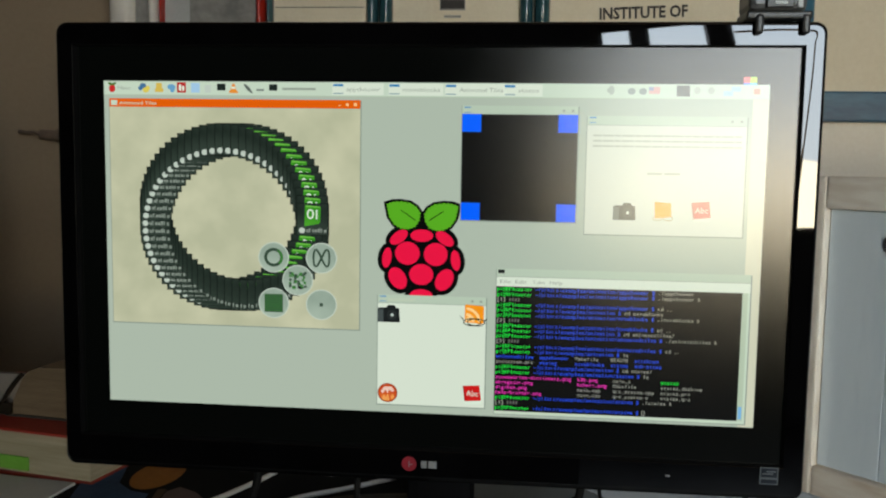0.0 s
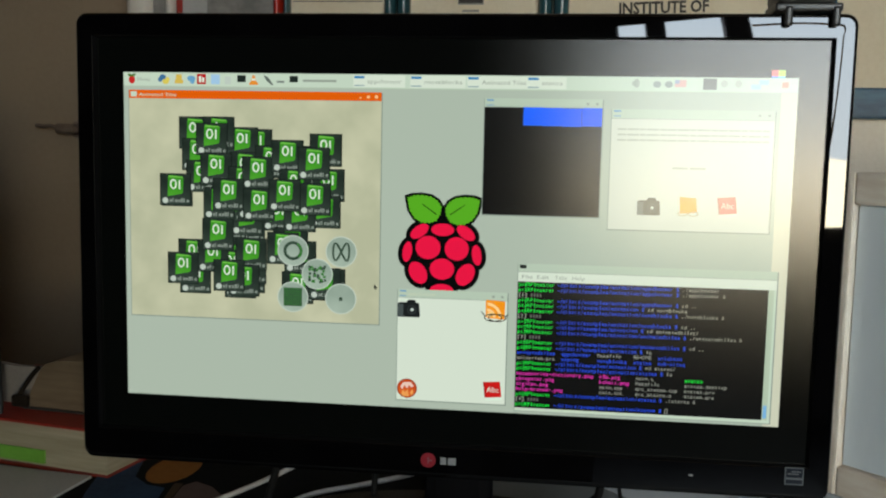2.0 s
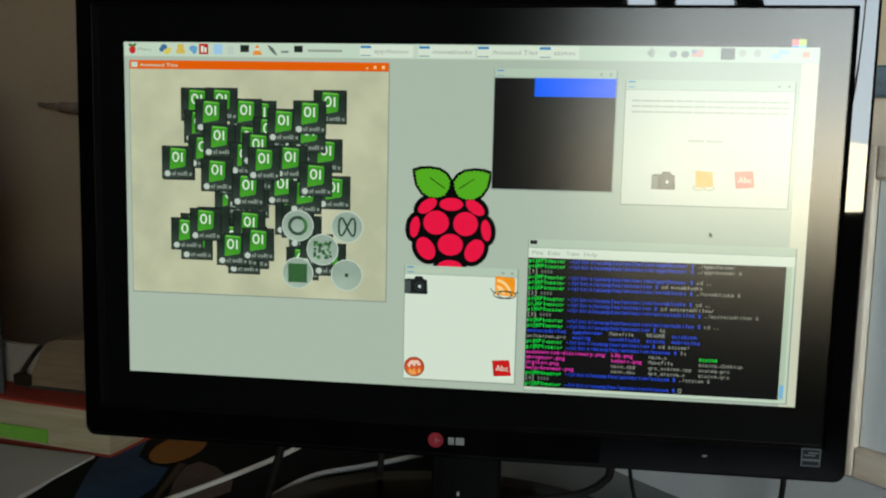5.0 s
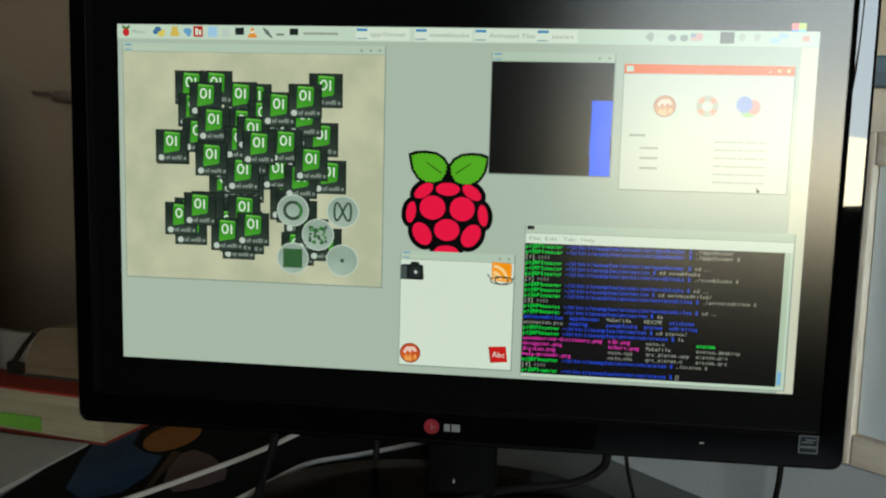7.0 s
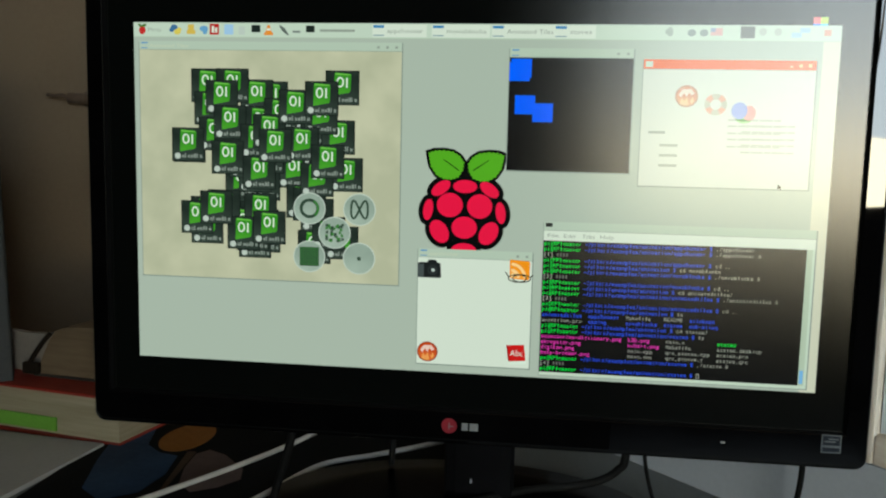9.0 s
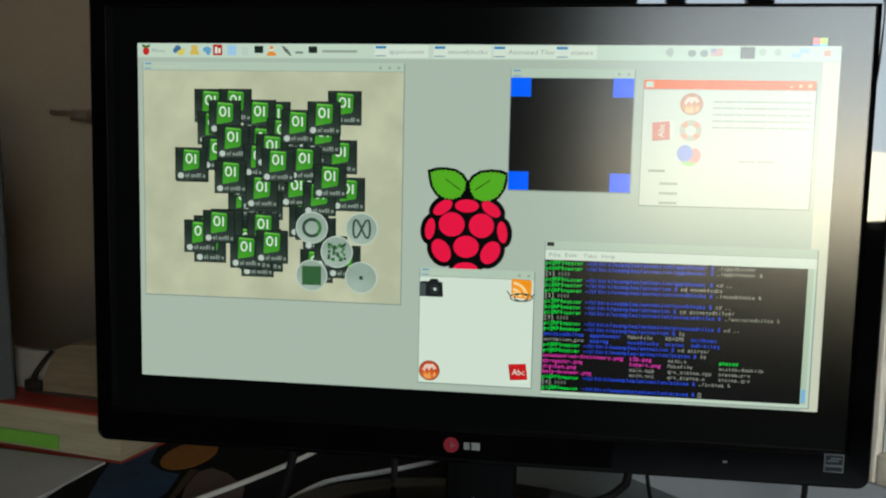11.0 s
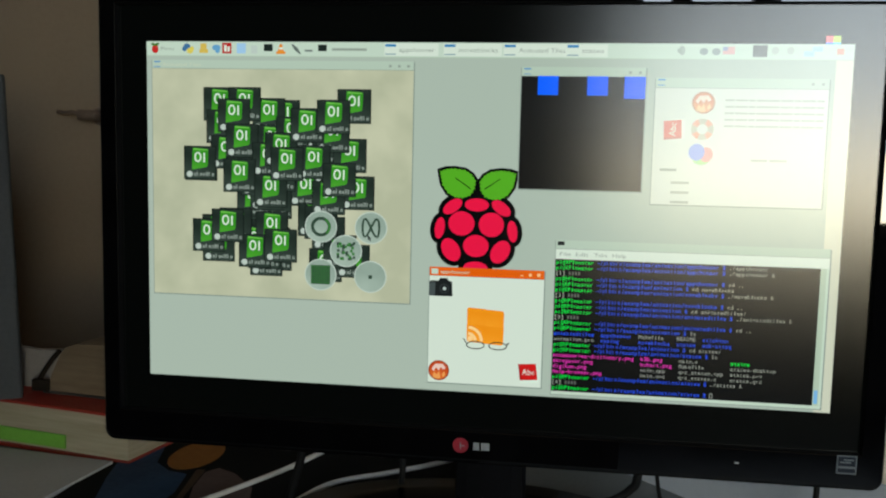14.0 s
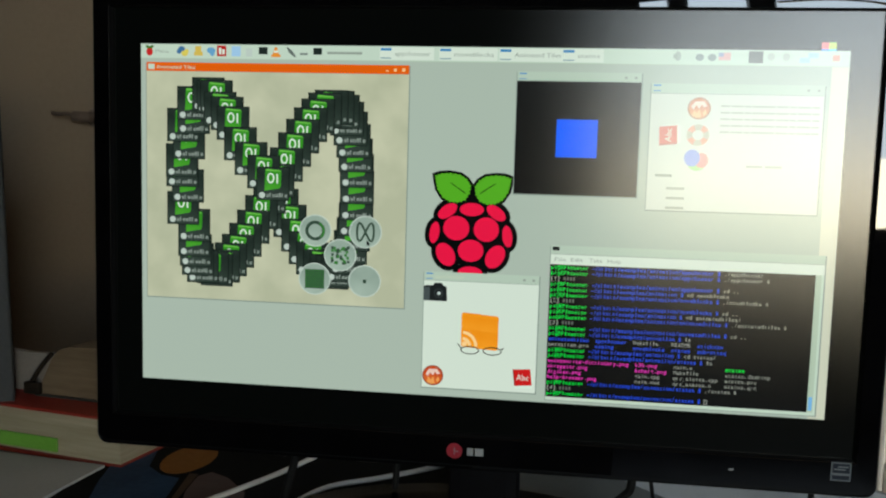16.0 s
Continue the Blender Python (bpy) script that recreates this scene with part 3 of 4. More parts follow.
cable([(-0.064, 0.10, -0.15), (-0.065, 0.10, -0.205), (-0.066, 0.10, -0.222), (-0.07, 0.12, -0.230)], 0.0028, M_BLACKCABLE, "black cable dropping from the monitor's back")
cable([(0.244, 0.05, -0.12), (0.243, 0.05, -0.19), (0.240, 0.05, DESK + 0.003), (0.22, -0.1, DESK + 0.003)], 0.0022, M_BLACKCABLE, "thin black cable hanging behind the monitor")
cable([(0.134, 0.10, -0.15), (0.138, 0.10, -0.205), (0.147, 0.10, DESK + 0.003), (0.15, 0.0, DESK + 0.003)], 0.0016, M_BLACKCABLE, "thin black cable hanging behind the monitor")
cable([(0.124, 0.09, -0.15), (0.122, 0.09, -0.201), (0.117, 0.09, -0.212), (0.105, 0.09, -0.221), (0.085, 0.088, -0.2265), (0.04, 0.07, -0.2275), (-0.02, 0.02, -0.2275)], 0.0034, M_BLACKCABLE, "thick black cable curving over the stand base")

# ---- the picture on the screen ----
# (u, v) run in millimetres right and down from the top left corner of the lit desktop
U0, V0 = -0.233, 0.1175


def at(u, v, depth):
    """A place on the screen; depth in millimetres in front of the panel."""
    return (U0 + u / 1000, -depth / 1000, V0 - v / 1000)


def rect(bm, u0, v0, u1, v1, d=0.0):
    bm.faces.new([bm.verts.new((u / 1000, -d / 1000, -v / 1000)) for u, v in ((u0, v0), (u0, v1), (u1, v1), (u1, v0))])
    return bm


def shape(bm, pts, d=0.0):
    bm.faces.new([bm.verts.new((u / 1000, -d / 1000, -v / 1000)) for u, v in pts])
    return bm


def oval(bm, u, v, ru, rv, d=0.0, turn=0.0, n=36, a0=0, a1=360):
    c, s = math.cos(radians(turn)), math.sin(radians(turn))
    pts = []
    for k in range(n if a1 - a0 == 360 else n + 1):
        a = radians(a0 + (a1 - a0) * k / n)
        x, y = ru * math.cos(a), rv * math.sin(a)
        pts.append((u + c * x - s * y, v + s * x + c * y))
    return shape(bm, pts, d)


def arc(bm, u, v, ru, rv, w, d=0.0, a0=0, a1=360, n=36):
    for k in range(n):
        a, b = radians(a0 + (a1 - a0) * k / n), radians(a0 + (a1 - a0) * (k + 1) / n)
        shape(bm, [(u + (ru + q) * math.cos(t), v + (rv + q) * math.sin(t)) for t, q in ((a, 0), (b, 0), (b, -w), (a, -w))], d)
    return bm


def words(bm, text, u, v, width, cap, d=0.0, bold=0.0):
    return letters(bm, text, u / 1000, -v / 1000, width / 1000, cap / 1000, -d / 1000, bold)


def rects(*rows, d=0.0):
    bm = bmesh.new()
    for r in rows:
        rect(bm, *r, d)
    return bm


BGTONE = glow((172, 184, 170))
BAR = glow((194, 210, 192))
BARDIM = glow((178, 194, 172))
WHITE = glow((213, 223, 208))
CREAM = glow((180, 182, 154), 1.0, (197, 197, 168))
TITLE = glow((180, 196, 178))
EDGE = glow((136, 148, 138))
DARK = glow((14, 15, 15))
ORANGE = glow((222, 92, 10))
PALEORANGE = glow((245, 190, 130))
BLUE = glow((0, 92, 248), 1.05)
PANEWHITE = glow((200, 207, 194))
SKYBLUE = glow((96, 146, 190))
GREYTEXT = glow((148, 158, 146))
TITLEWORD = glow((194, 203, 178))
FAINT = glow((170, 178, 164))
INKTEXT = glow((160, 168, 155))
TGREEN = glow((40, 220, 66), 1.35)
TBLUE = glow((40, 78, 226), 1.15)
TGREY = glow((160, 162, 152))
TMAG = glow((226, 56, 178), 1.1)
BERRY = glow((230, 20, 66))
LEAF = glow((88, 168, 34))
BLACK = glow((6, 7, 7))
TILEDARK = glow((30, 40, 34), 1.0, (54, 66, 58))
TILEEDGE = glow((14, 20, 17))
TILEGREEN = glow((45, 128, 28), 1.0, (82, 164, 48))
TILEWHITE = glow((218, 230, 214))
TILEGREYTXT = glow((150, 160, 150))
DISC = glow((140, 157, 144), 1.0, (164, 180, 166))
DISCRIM = glow((190, 202, 190))
DISCLINE = glow((52, 72, 58))
DISCGREEN = glow((58, 118, 52))
FOXRED = glow((178, 46, 26), 1.0, (226, 112, 44))
BOOKORANGE = glow((238, 140, 16), 1.0, (246, 156, 36))
BOOKLIGHT = glow((250, 205, 140))
BOOKRED = glow((196, 26, 26))
CAMBLACK = glow((28, 32, 32))
CAMGREY = glow((70, 78, 78))
PURPLE = glow((60, 90, 225))
RINGRED = glow((206, 96, 70))

# desktop
desk_pic = thing("desktop_picture", "pale grey-green lit desktop on the monitor", "desktop picture", at(0, 0, 0.10))
part("background_field", rects((0, 0, 466, 235)), BGTONE, desk_pic)
part("edge_strip", rects((455.5, 9, 466, 235), d=0.04), glow((204, 205, 184)), desk_pic, "lighter strip along the desktop edge")

# task bar
bar = thing("task_bar", "pale task bar with a row of small icons", "task bar", at(0, 0, 0.18))
part("bar_field", rects((0, 0.2, 466, 9.6)), BAR, bar)
part("bar_edge", rects((0, 9.6, 466, 10.0)), BARDIM, bar)
bm = oval(bmesh.new(), 6.3, 5.4, 2.4, 2.8, 0.04)
ic = part("menu_icon", bm, glow((190, 40, 40)), bar, "small red berry icon")
part("menu_leaf", oval(oval(bmesh.new(), 4.9, 2.2, 1.7, 0.9, 0.06, 25), 7.7, 2.2, 1.7, 0.9, 0.06, -25), glow((70, 110, 40)), ic)
part("menu_word", words(bmesh.new(), "Menu", 10.6, 6.2, 9.2, 2.6, 0.04), GREYTEXT, bar)


def icon(name, c, *shapes):
    b = bmesh.new()
    for kind, *v in shapes:
        (oval if kind == "o" else rect)(b, *v)
    return part(name, b, glow(c), bar)


icon("blue_snake_icon", (66, 110, 150), ("o", 29.4, 3.4, 2.4, 1.9, 0.04), ("o", 27.6, 5.0, 1.7, 1.7, 0.04))
icon("yellow_snake_icon", (214, 196, 90), ("o", 31.6, 6.4, 2.4, 1.9, 0.05), ("o", 33.0, 5.0, 1.6, 1.6, 0.05))
icon("folder_icon", (210, 180, 84), ("r", 39.2, 1.4, 43.6, 5.6, 0.04), ("r", 38.4, 5.2, 44.6, 7.8, 0.045))
icon("bird_icon", (104, 158, 196), ("o", 50.6, 4.2, 3.0, 2.0, 0.04), ("o", 51.4, 5.8, 1.7, 2.2, 0.05))
fz = icon("red_square_icon", (178, 24, 26), ("r", 54.8, 0.9, 61.4, 8.1, 0.04))
part("icon_mark", rects((56.2, 2.4, 58.0, 6.8), (58.6, 3.4, 60.2, 6.8), d=0.06), TILEWHITE, fz)
icon("file_icon", (160, 196, 226), ("r", 65.2, 1.2, 71.6, 8.0, 0.04))
icon("pages_icon", (188, 200, 190), ("r", 75.4, 2.6, 79.8, 8.0, 0.04))
icon("terminal_icon", (30, 40, 36), ("r", 84.4, 1.6, 90.6, 6.4, 0.04))
cone = part("cone_icon", shape(bmesh.new(), [(95.6, 1.6), (97.2, 1.6), (98.6, 6.4), (99.6, 6.6), (99.6, 8.2), (93.2, 8.2), (93.2, 6.6), (94.2, 6.4)], 0.04), glow((226, 140, 50)), bar)
part("cone_band", rects((95.0, 3.8, 97.9, 5.2), d=0.06), TILEWHITE, cone)
part("pen_icon", shape(bmesh.new(), [(103.6, 1.6), (105.0, 1.8), (107.6, 3.6), (110.6, 8.0), (109.8, 8.4), (105.8, 5.4)], 0.04), glow((96, 106, 100)), bar)
icon("grey_icon", (120, 130, 124), ("r", 113.2, 5.2, 118.6, 6.6, 0.04))
icon("terminal_icon", (30, 40, 36), ("r", 122.4, 1.8, 128.4, 6.2, 0.04))
part("task_word", rects((132, 4.2, 156, 5.8), d=0.04), GREYTEXT, bar)
for u, wdt, wd in ((171.0, 24, "appchooser"), (211.0, 26, "moveblocks"), (250.6, 30, "Animated Tiles"), (291.4, 14, "states")):
    t_ = part("task_button", rects((u - 3.0, 0.7, u + wdt + 9.5, 9.0), d=0.02), WHITE, bar)
    part("button_icon", rects((u - 2.4, 1.3, u + 4.8, 3.0), d=0.04), glow((60, 130, 180)), t_)
    part("button_icon_foot", rects((u - 2.4, 7.5, u + 4.8, 8.2), d=0.04), glow((120, 150, 160)), t_)
    part("button_word", words(bmesh.new(), wd, u + 7.0, 6.3, wdt, 3.0, 0.04), GREYTEXT, t_)
# tray icons: colours set paler to carry the glare over this corner
icon("tray_grey_icon", (166, 178, 166), ("o", 361.5, 4.4, 2.0, 3.0, 0.04), ("r", 358.6, 3.2, 361.0, 5.8, 0.04))
icon("tray_network_icon", (140, 152, 146), ("o", 375.0, 5.0, 2.6, 2.2, 0.04), ("o", 382.6, 5.0, 2.6, 2.2, 0.04))
flag = icon("tray_flag_icon", (206, 168, 162), ("r", 386.6, 2.0, 394.0, 6.6, 0.04))
part("flag_corner", rects((386.6, 2.0, 389.6, 4.4), d=0.06), glow((150, 160, 180)), flag)
icon("tray_dark_icon", (104, 108, 104), ("r", 405.0, 0.9, 413.8, 8.2, 0.04))
icon("tray_round_icon", (176, 186, 172), ("o", 418.6, 4.2, 2.2, 2.4, 0.04), ("o", 427.8, 4.2, 2.2, 2.4, 0.04))
icon("tray_blue_icon", (168, 198, 214), ("r", 436.0, 4.6, 442.0, 7.6, 0.04), ("r", 441.0, 1.6, 447.0, 4.6, 0.04))
icon("power_icon", (205, 150, 132), ("r", 455.6, 2.8, 459.8, 6.4, 0.04))
sq = thing("colour_swatch", "tiny rainbow square above the task bar", "swatch", at(448.6, -5.0, 0.12))
for k, c in enumerate(((230, 120, 120), (190, 220, 90), (90, 150, 240), (110, 200, 240))):
    a, b = 4.4 * (k % 2), 4.0 * (k // 2)
    part("swatch_field", rects((a, b, a + 4.4, b + 4.0)), glow(c), sq)

# berry emblem
em_ = thing("berry_emblem", "red berry emblem with two green leaves on the desktop", "emblem", at(203, 82.5, 0.20))


def cm(cx, cy):
    return ((cx - 70) * 0.1835, (cy - 55) * 0.182)


DRUPES = [(177, 258, 50, 47, 0), (287, 260, 48, 47, 0), (232, 340, 49, 43, 0), (232, 188, 46, 26, 0), (143, 196, 42, 24, -36), (321, 198, 42, 24, 36), (97, 277, 20, 42, 8), (364, 282, 20, 42, -8), (140, 357, 34, 48, -32), (322, 359, 34, 48, 32), (232, 424, 48, 28, 0)]
for k, (x, y, a, b, r) in enumerate(DRUPES):
    part("drupelet_outline", oval(bmesh.new(), *cm(x, y), (a + 16) * 0.1835, (b + 16) * 0.182, 0.0003 * k, r), BLACK, em_, "black outline")
part("berry_core", oval(bmesh.new(), *cm(232, 290), 100 * 0.1835, 110 * 0.182, 0.005), BLACK, em_, "black outline")
LEAFL = [(92, 66), (118, 57), (150, 55), (186, 60), (212, 76), (228, 100), (224, 130), (208, 156), (180, 166), (150, 164), (122, 148), (102, 118), (96, 90)]
for mirror in (False, True):
    pts = []
    for x, y in LEAFL:
        dx, dy = x - 162, y - 110
        x, y = 162 + dx * 1.13, 110 + dy * 1.15
        pts.append(cm(466 - x if mirror else x, y + (4 if mirror else 0)))
    part("leaf_outline", shape(bmesh.new(), pts, 0.006), BLACK, em_, "black outline")
part("leaf_joint", shape(bmesh.new(), [cm(*q) for q in ((205, 165), (232, 120), (262, 165), (232, 190))], 0.0065), BLACK, em_, "black outline")
for x, y, a, b, r in DRUPES:
    part("drupelet", oval(bmesh.new(), *cm(x, y), (a - 2) * 0.1835, (b - 2) * 0.182, 0.03, r), BERRY, em_)
for mirror in (False, True):
    pts = []
    for k, (x, y) in enumerate(LEAFL):
        # small teeth along the margin
        x2, y2 = LEAFL[(k + 1) % len(LEAFL)]
        for q, amp in ((0, 1.0), (0.25, 0.93), (0.5, 1.0), (0.75, 0.93)):
            xx, yy = x + (x2 - x) * q, y + (y2 - y) * q
            xx, yy = 162 + (xx - 162) * amp, 110 + (yy - 110) * amp
            pts.append(cm(466 - xx if mirror else xx, yy + (4 if mirror else 0)))
    lf = part("leaf", shape(bmesh.new(), pts, 0.03), LEAF, em_)
    vein = [(150, 92), (152, 90), (208, 128), (206, 131)]
    part("leaf_vein", shape(bmesh.new(), [cm(466 - x if mirror else x, y) for x, y in vein], 0.04), BLACK, lf)


# program windows
def screen_window(name, u0, v0, u1, v1, bar_h, canvas, label, buttons=2, depth=0.30, title=""):
    w = thing(name, label, "program window", at(u0, v0, depth))
    W_, H_ = u1 - u0, v1 - v0
    part("shadow_edge", rects((-0.5, 0.3, W_ + 0.8, H_ + 0.8)), EDGE, w)
    part("title_bar", rects((0, 0, W_, bar_h), d=0.02), TITLE, w)
    part("canvas", rects((0, bar_h + 0.3, W_, H_), d=0.02), canvas, w)
    part("window_icon", rects((1.4, 0.8, 6.0, 1.8), (1.4, 4.4, 6.0, 5.0), d=0.05), SKYBLUE, w)
    for k in range(buttons):
        u = W_ - 3.6 - 6.2 * k
        part("window_button", rects((u - 0.9, 2.4, u + 0.9, 4.0), d=0.05), GREYTEXT, w)
    if title:
        part("title_word", words(bmesh.new(), title, 7.4, 4.2, 2.0 * len(title), 2.4, 0.10, 0.01), TITLEWORD, w)
    return w


tiles_win = screen_window("tiles_window", 4.0, 12.6, 188.2, 175.6, 5.6, CREAM, "cream program window filled with picture tiles", 3, title="Animated Tiles")
blocks_win = screen_window("blocks_window", 260.0, 15.4, 339.6, 95.0, 5.8, DARK, "black program window with four blue blocks")
states_win = screen_window("states_window", 346.0, 21.6, 452.3, 102.8, 6.2, PANEWHITE, "white program window with picture icons")
app_win = screen_window("chooser_window", 201.8, 149.4, 279.2, 229.2, 5.8, WHITE, "white program window with icons in its corners", title="appchooser")

# terminal
term = thing("terminal_window", "black terminal window with coloured text lines", "program window", at(286.2, 128.4, 0.30))
part("shadow_edge", rects((-0.5, 0.3, 174.4, 105.0)), EDGE, term)
part("title_bar", rects((0, 0, 173.6, 5.6), d=0.02), TITLE, term)
part("menu_strip", rects((0, 5.9, 173.6, 12.6), d=0.02), WHITE, term)
part("canvas", rects((0, 12.6, 168.4, 102.2), d=0.02), DARK, term)
part("scroll_bar", rects((168.4, 12.6, 172.0, 102.2), d=0.02), BARDIM, term)
part("scroll_thumb", rects((169.0, 92.0, 171.4, 101.0), d=0.04), glow((120, 176, 220)), term)
part("frame_strip", rects((0, 102.2, 173.6, 104.4), (172.0, 12.6, 173.6, 102.2), d=0.02), BAR, term)
part("window_icon", rects((1.0, 0.8, 5.6, 3.4), d=0.05), CAMBLACK, term)
for k, (wd, u, wid) in enumerate((("File", 2.6, 7.4), ("Edit", 13.2, 8.0), ("Tabs", 25.2, 8.4), ("Help", 37.2, 8.8))):
    part("menu_word", words(bmesh.new(), wd, u, 10.4, wid, 2.6, 0.05), GREYTEXT, term)
CW, LP = 2.06, 3.70
P_ = "/examples/animation"
LINES = [("p", P_ + "/appchooser", "./appchooser"), ("p", P_ + "/appchooser", "./appchooser &"), ("n",), ("p", P_ + "/appchooser", "cd .."),
         ("p", P_, "cd moveblocks"), ("p", P_ + "/moveblocks", "./moveblocks &"), ("n",), ("p", P_ + "/moveblocks", "cd .."),
         ("p", P_, "cd animatedtiles/"), ("p", P_ + "/animatedtiles", "./animatedtiles &"), ("n",), ("p", P_ + "/animatedtiles", "cd .."), ("p", P_, "ls"),
         ("l", (0, "animatedtiles", TBLUE), (15, "appchooser", TBLUE), (27, "Makefile", TGREY), (39, "README", TGREY), (47, "stickman", TBLUE)),
         ("l", (0, "animation.pro", TGREY), (15, "easing", TBLUE), (27, "moveblocks", TBLUE), (39, "states", TBLUE), (47, "sub-attaq", TBLUE)),
         ("p", P_, "cd states/"), ("p", P_ + "/states", "ls"),
         ("l", (0, "accessories-dictionary.png", TMAG), (28, "k3b.png", TMAG), (40, "main.o", TGREY), (56, "states", TGREEN)),
         ("l", (0, "akregator.png", TMAG), (28, "kchart.png", TMAG), (40, "Makefile", TGREY), (56, "states.desktop", TGREY)),
         ("l", (0, "digikam.png", TMAG), (28, "main.cpp", TGREY), (40, "qrc_states.cpp", TGREY), (56, "states.pro", TGREY)),
         ("l", (0, "help-browser.png", TMAG), (28, "main.moc", TGREY), (40, "qrc_states.o", TGREY), (56, "states.qrc", TGREY)),
         ("p", P_ + "/states", "./states &"), ("n",), ("p", P_ + "/states", "")]


NARROW = {c: 0.32 for c in "il1I|:,"} | {c: 0.72 for c in "/[]()tfjr"}


def mono(text, col, v, mat, name="text_token", bold=0.008):
    """Characters of one width each, as a terminal sets them; col counts characters from the left."""
    b = bmesh.new()
    for k, ch in enumerate(text):
        if ch != " ":
            wd = CW * 0.80 * NARROW.get(ch, 1.0)
            if ch == ".":
                rect(b, 0.5 + (col + k) * CW + 0.6, v - 0.55, 0.5 + (col + k) * CW + 1.2, v, 0.05)
            elif ch == "-":
                rect(b, 0.5 + (col + k) * CW + 0.3, v - 1.25, 0.5 + (col + k) * CW + 1.7, v - 0.85, 0.05)
            else:
                words(b, ch, 0.5 + (col + k) * CW + (CW - wd) / 2, v, wd, 2.65, 0.05, bold)
    return part(name, b, mat, term)


PATHBAR = glow((38, 70, 205), 1.0)
jobs = 0
for row, ln in enumerate(LINES):
    v = 12.9 + LP * row + 2.75
    if ln[0] == "p":
        mono("pi@RPImaster", 0, v, TGREEN, "prompt", 0.0)
        mono("~/", 13, v, TBLUE, "path")
        bars = [(0.75 + (15 + k) * CW, v - 1.95 - (0.5 if k in (1, 2) else 0), 1.25 + (15 + k) * CW, v + (0.45 if k == 0 else 0)) for k in range(6)]
        bars += [(1.55 + (15 + k) * CW, v - 1.95, 2.0 + (15 + k) * CW, v) for k in (0, 2, 3, 5)]
        tagged(part("path_bar", rects(*bars, d=0.05), PATHBAR, term), kind="stuff")
        mono(ln[1] + " $", 21, v, TBLUE, "path")
        c = 21 + len(ln[1]) + 3
        if ln[2]:
            mono(ln[2], c, v, TGREY, "command", 0.0)
        else:
            part("cursor", rects((0.5 + c * CW, v - 2.6, 0.9 + c * CW, v + 0.5), (2.2 + c * CW, v - 2.6, 2.6 + c * CW, v + 0.5), (0.5 + c * CW, v - 2.6, 2.6 + c * CW, v - 2.2), (0.5 + c * CW, v + 0.1, 2.6 + c * CW, v + 0.5), d=0.05), TGREY, term)
    elif ln[0] == "n":
        jobs += 1
        mono("[%d]" % jobs, 0, v, TGREY, "job_number", 0.0)
        tagged(part("number_bar", rects(*[(0.85 + (4 + k) * CW, v - 2.3, 2.05 + (4 + k) * CW, v) for k in range(4)], d=0.05), glow((96, 97, 92)), term), kind="stuff")
    else:
        for col, s_, m_ in ln[1:]:
            mono(s_, col, v, m_, bold=0.0 if m_ is TGREY else 0.008)

# round buttons of the tiles window, over the tiles
DEEP = 2.30


def round_button(u, v, label):
    b = thing("round_button", label, "screen button", at(u, v, DEEP), "round buttons")
    part("rim", oval(bmesh.new(), 0, 0, 11.3, 11.0), DISCRIM, b)
    part("disc", oval(bmesh.new(), 0, 0, 10.6, 10.3, 0.03), DISC, b)
    return b


b = round_button(126.0, 124.6, "grey round button with a dark ring sign")
part("ring_sign", arc(bmesh.new(), 0, 0, 7.0, 6.8, 2.2, 0.06), DISCLINE, b)
part("ring_glint", arc(bmesh.new(), 0, 0, 6.8, 6.6, 1.6, 0.08, -60, 50, 12), DISCGREEN, b)
b = round_button(161.0, 124.4, "grey round button with a figure-eight sign")
bm = bmesh.new()
pts = [(5.8 * math.sin(2 * math.pi * k / 48), 6.2 * math.sin(4 * math.pi * k / 48)) for k in range(48)]
for k in range(48):
    (x0, y0), (x1, y1) = pts[k], pts[(k + 1) % 48]
    n = Vector((y0 - y1, x1 - x0)).normalized() * 0.75
    shape(bm, [(x0 + n.x, y0 + n.y), (x1 + n.x, y1 + n.y), (x1 - n.x, y1 - n.y), (x0 - n.x, y0 - n.y)], 0.06 + 0.0002 * k)
part("eight_sign", bm, DISCLINE, b)
b = round_button(143.7, 140.8, "grey round button with scattered green squares")
rnd = random.Random(5)
bm, bm2 = bmesh.new(), bmesh.new()
for k in range(34):
    x, y = rnd.uniform(-6.5, 5), rnd.uniform(-6.5, 5)
    rect(bm if k % 2 else bm2, x, y, x + 1.8, y + 1.8, 0.06 + 0.0005 * k)
part("scatter_sign", bm, DISCLINE, b)
part("scatter_glint", bm2, DISCGREEN, b)
b = round_button(126.0, 157.8, "grey round button with a grid of green squares")
part("grid_sign", rects((-6.8, -6.6, 6.8, 6.6), d=0.06), DISCLINE, b)
part("grid_square", rects(*[(-6.5 + 1.68 * i, -6.3 + 1.63 * j, -5.4 + 1.68 * i, -5.3 + 1.63 * j) for i in range(8) for j in range(8)], d=0.08), DISCGREEN, b)
b = round_button(161.0, 158.0, "grey round button with a single dot sign")
part("dot_sign", rects((-1.2, -1.2, 1.2, 1.3), d=0.06), DISCLINE, b)

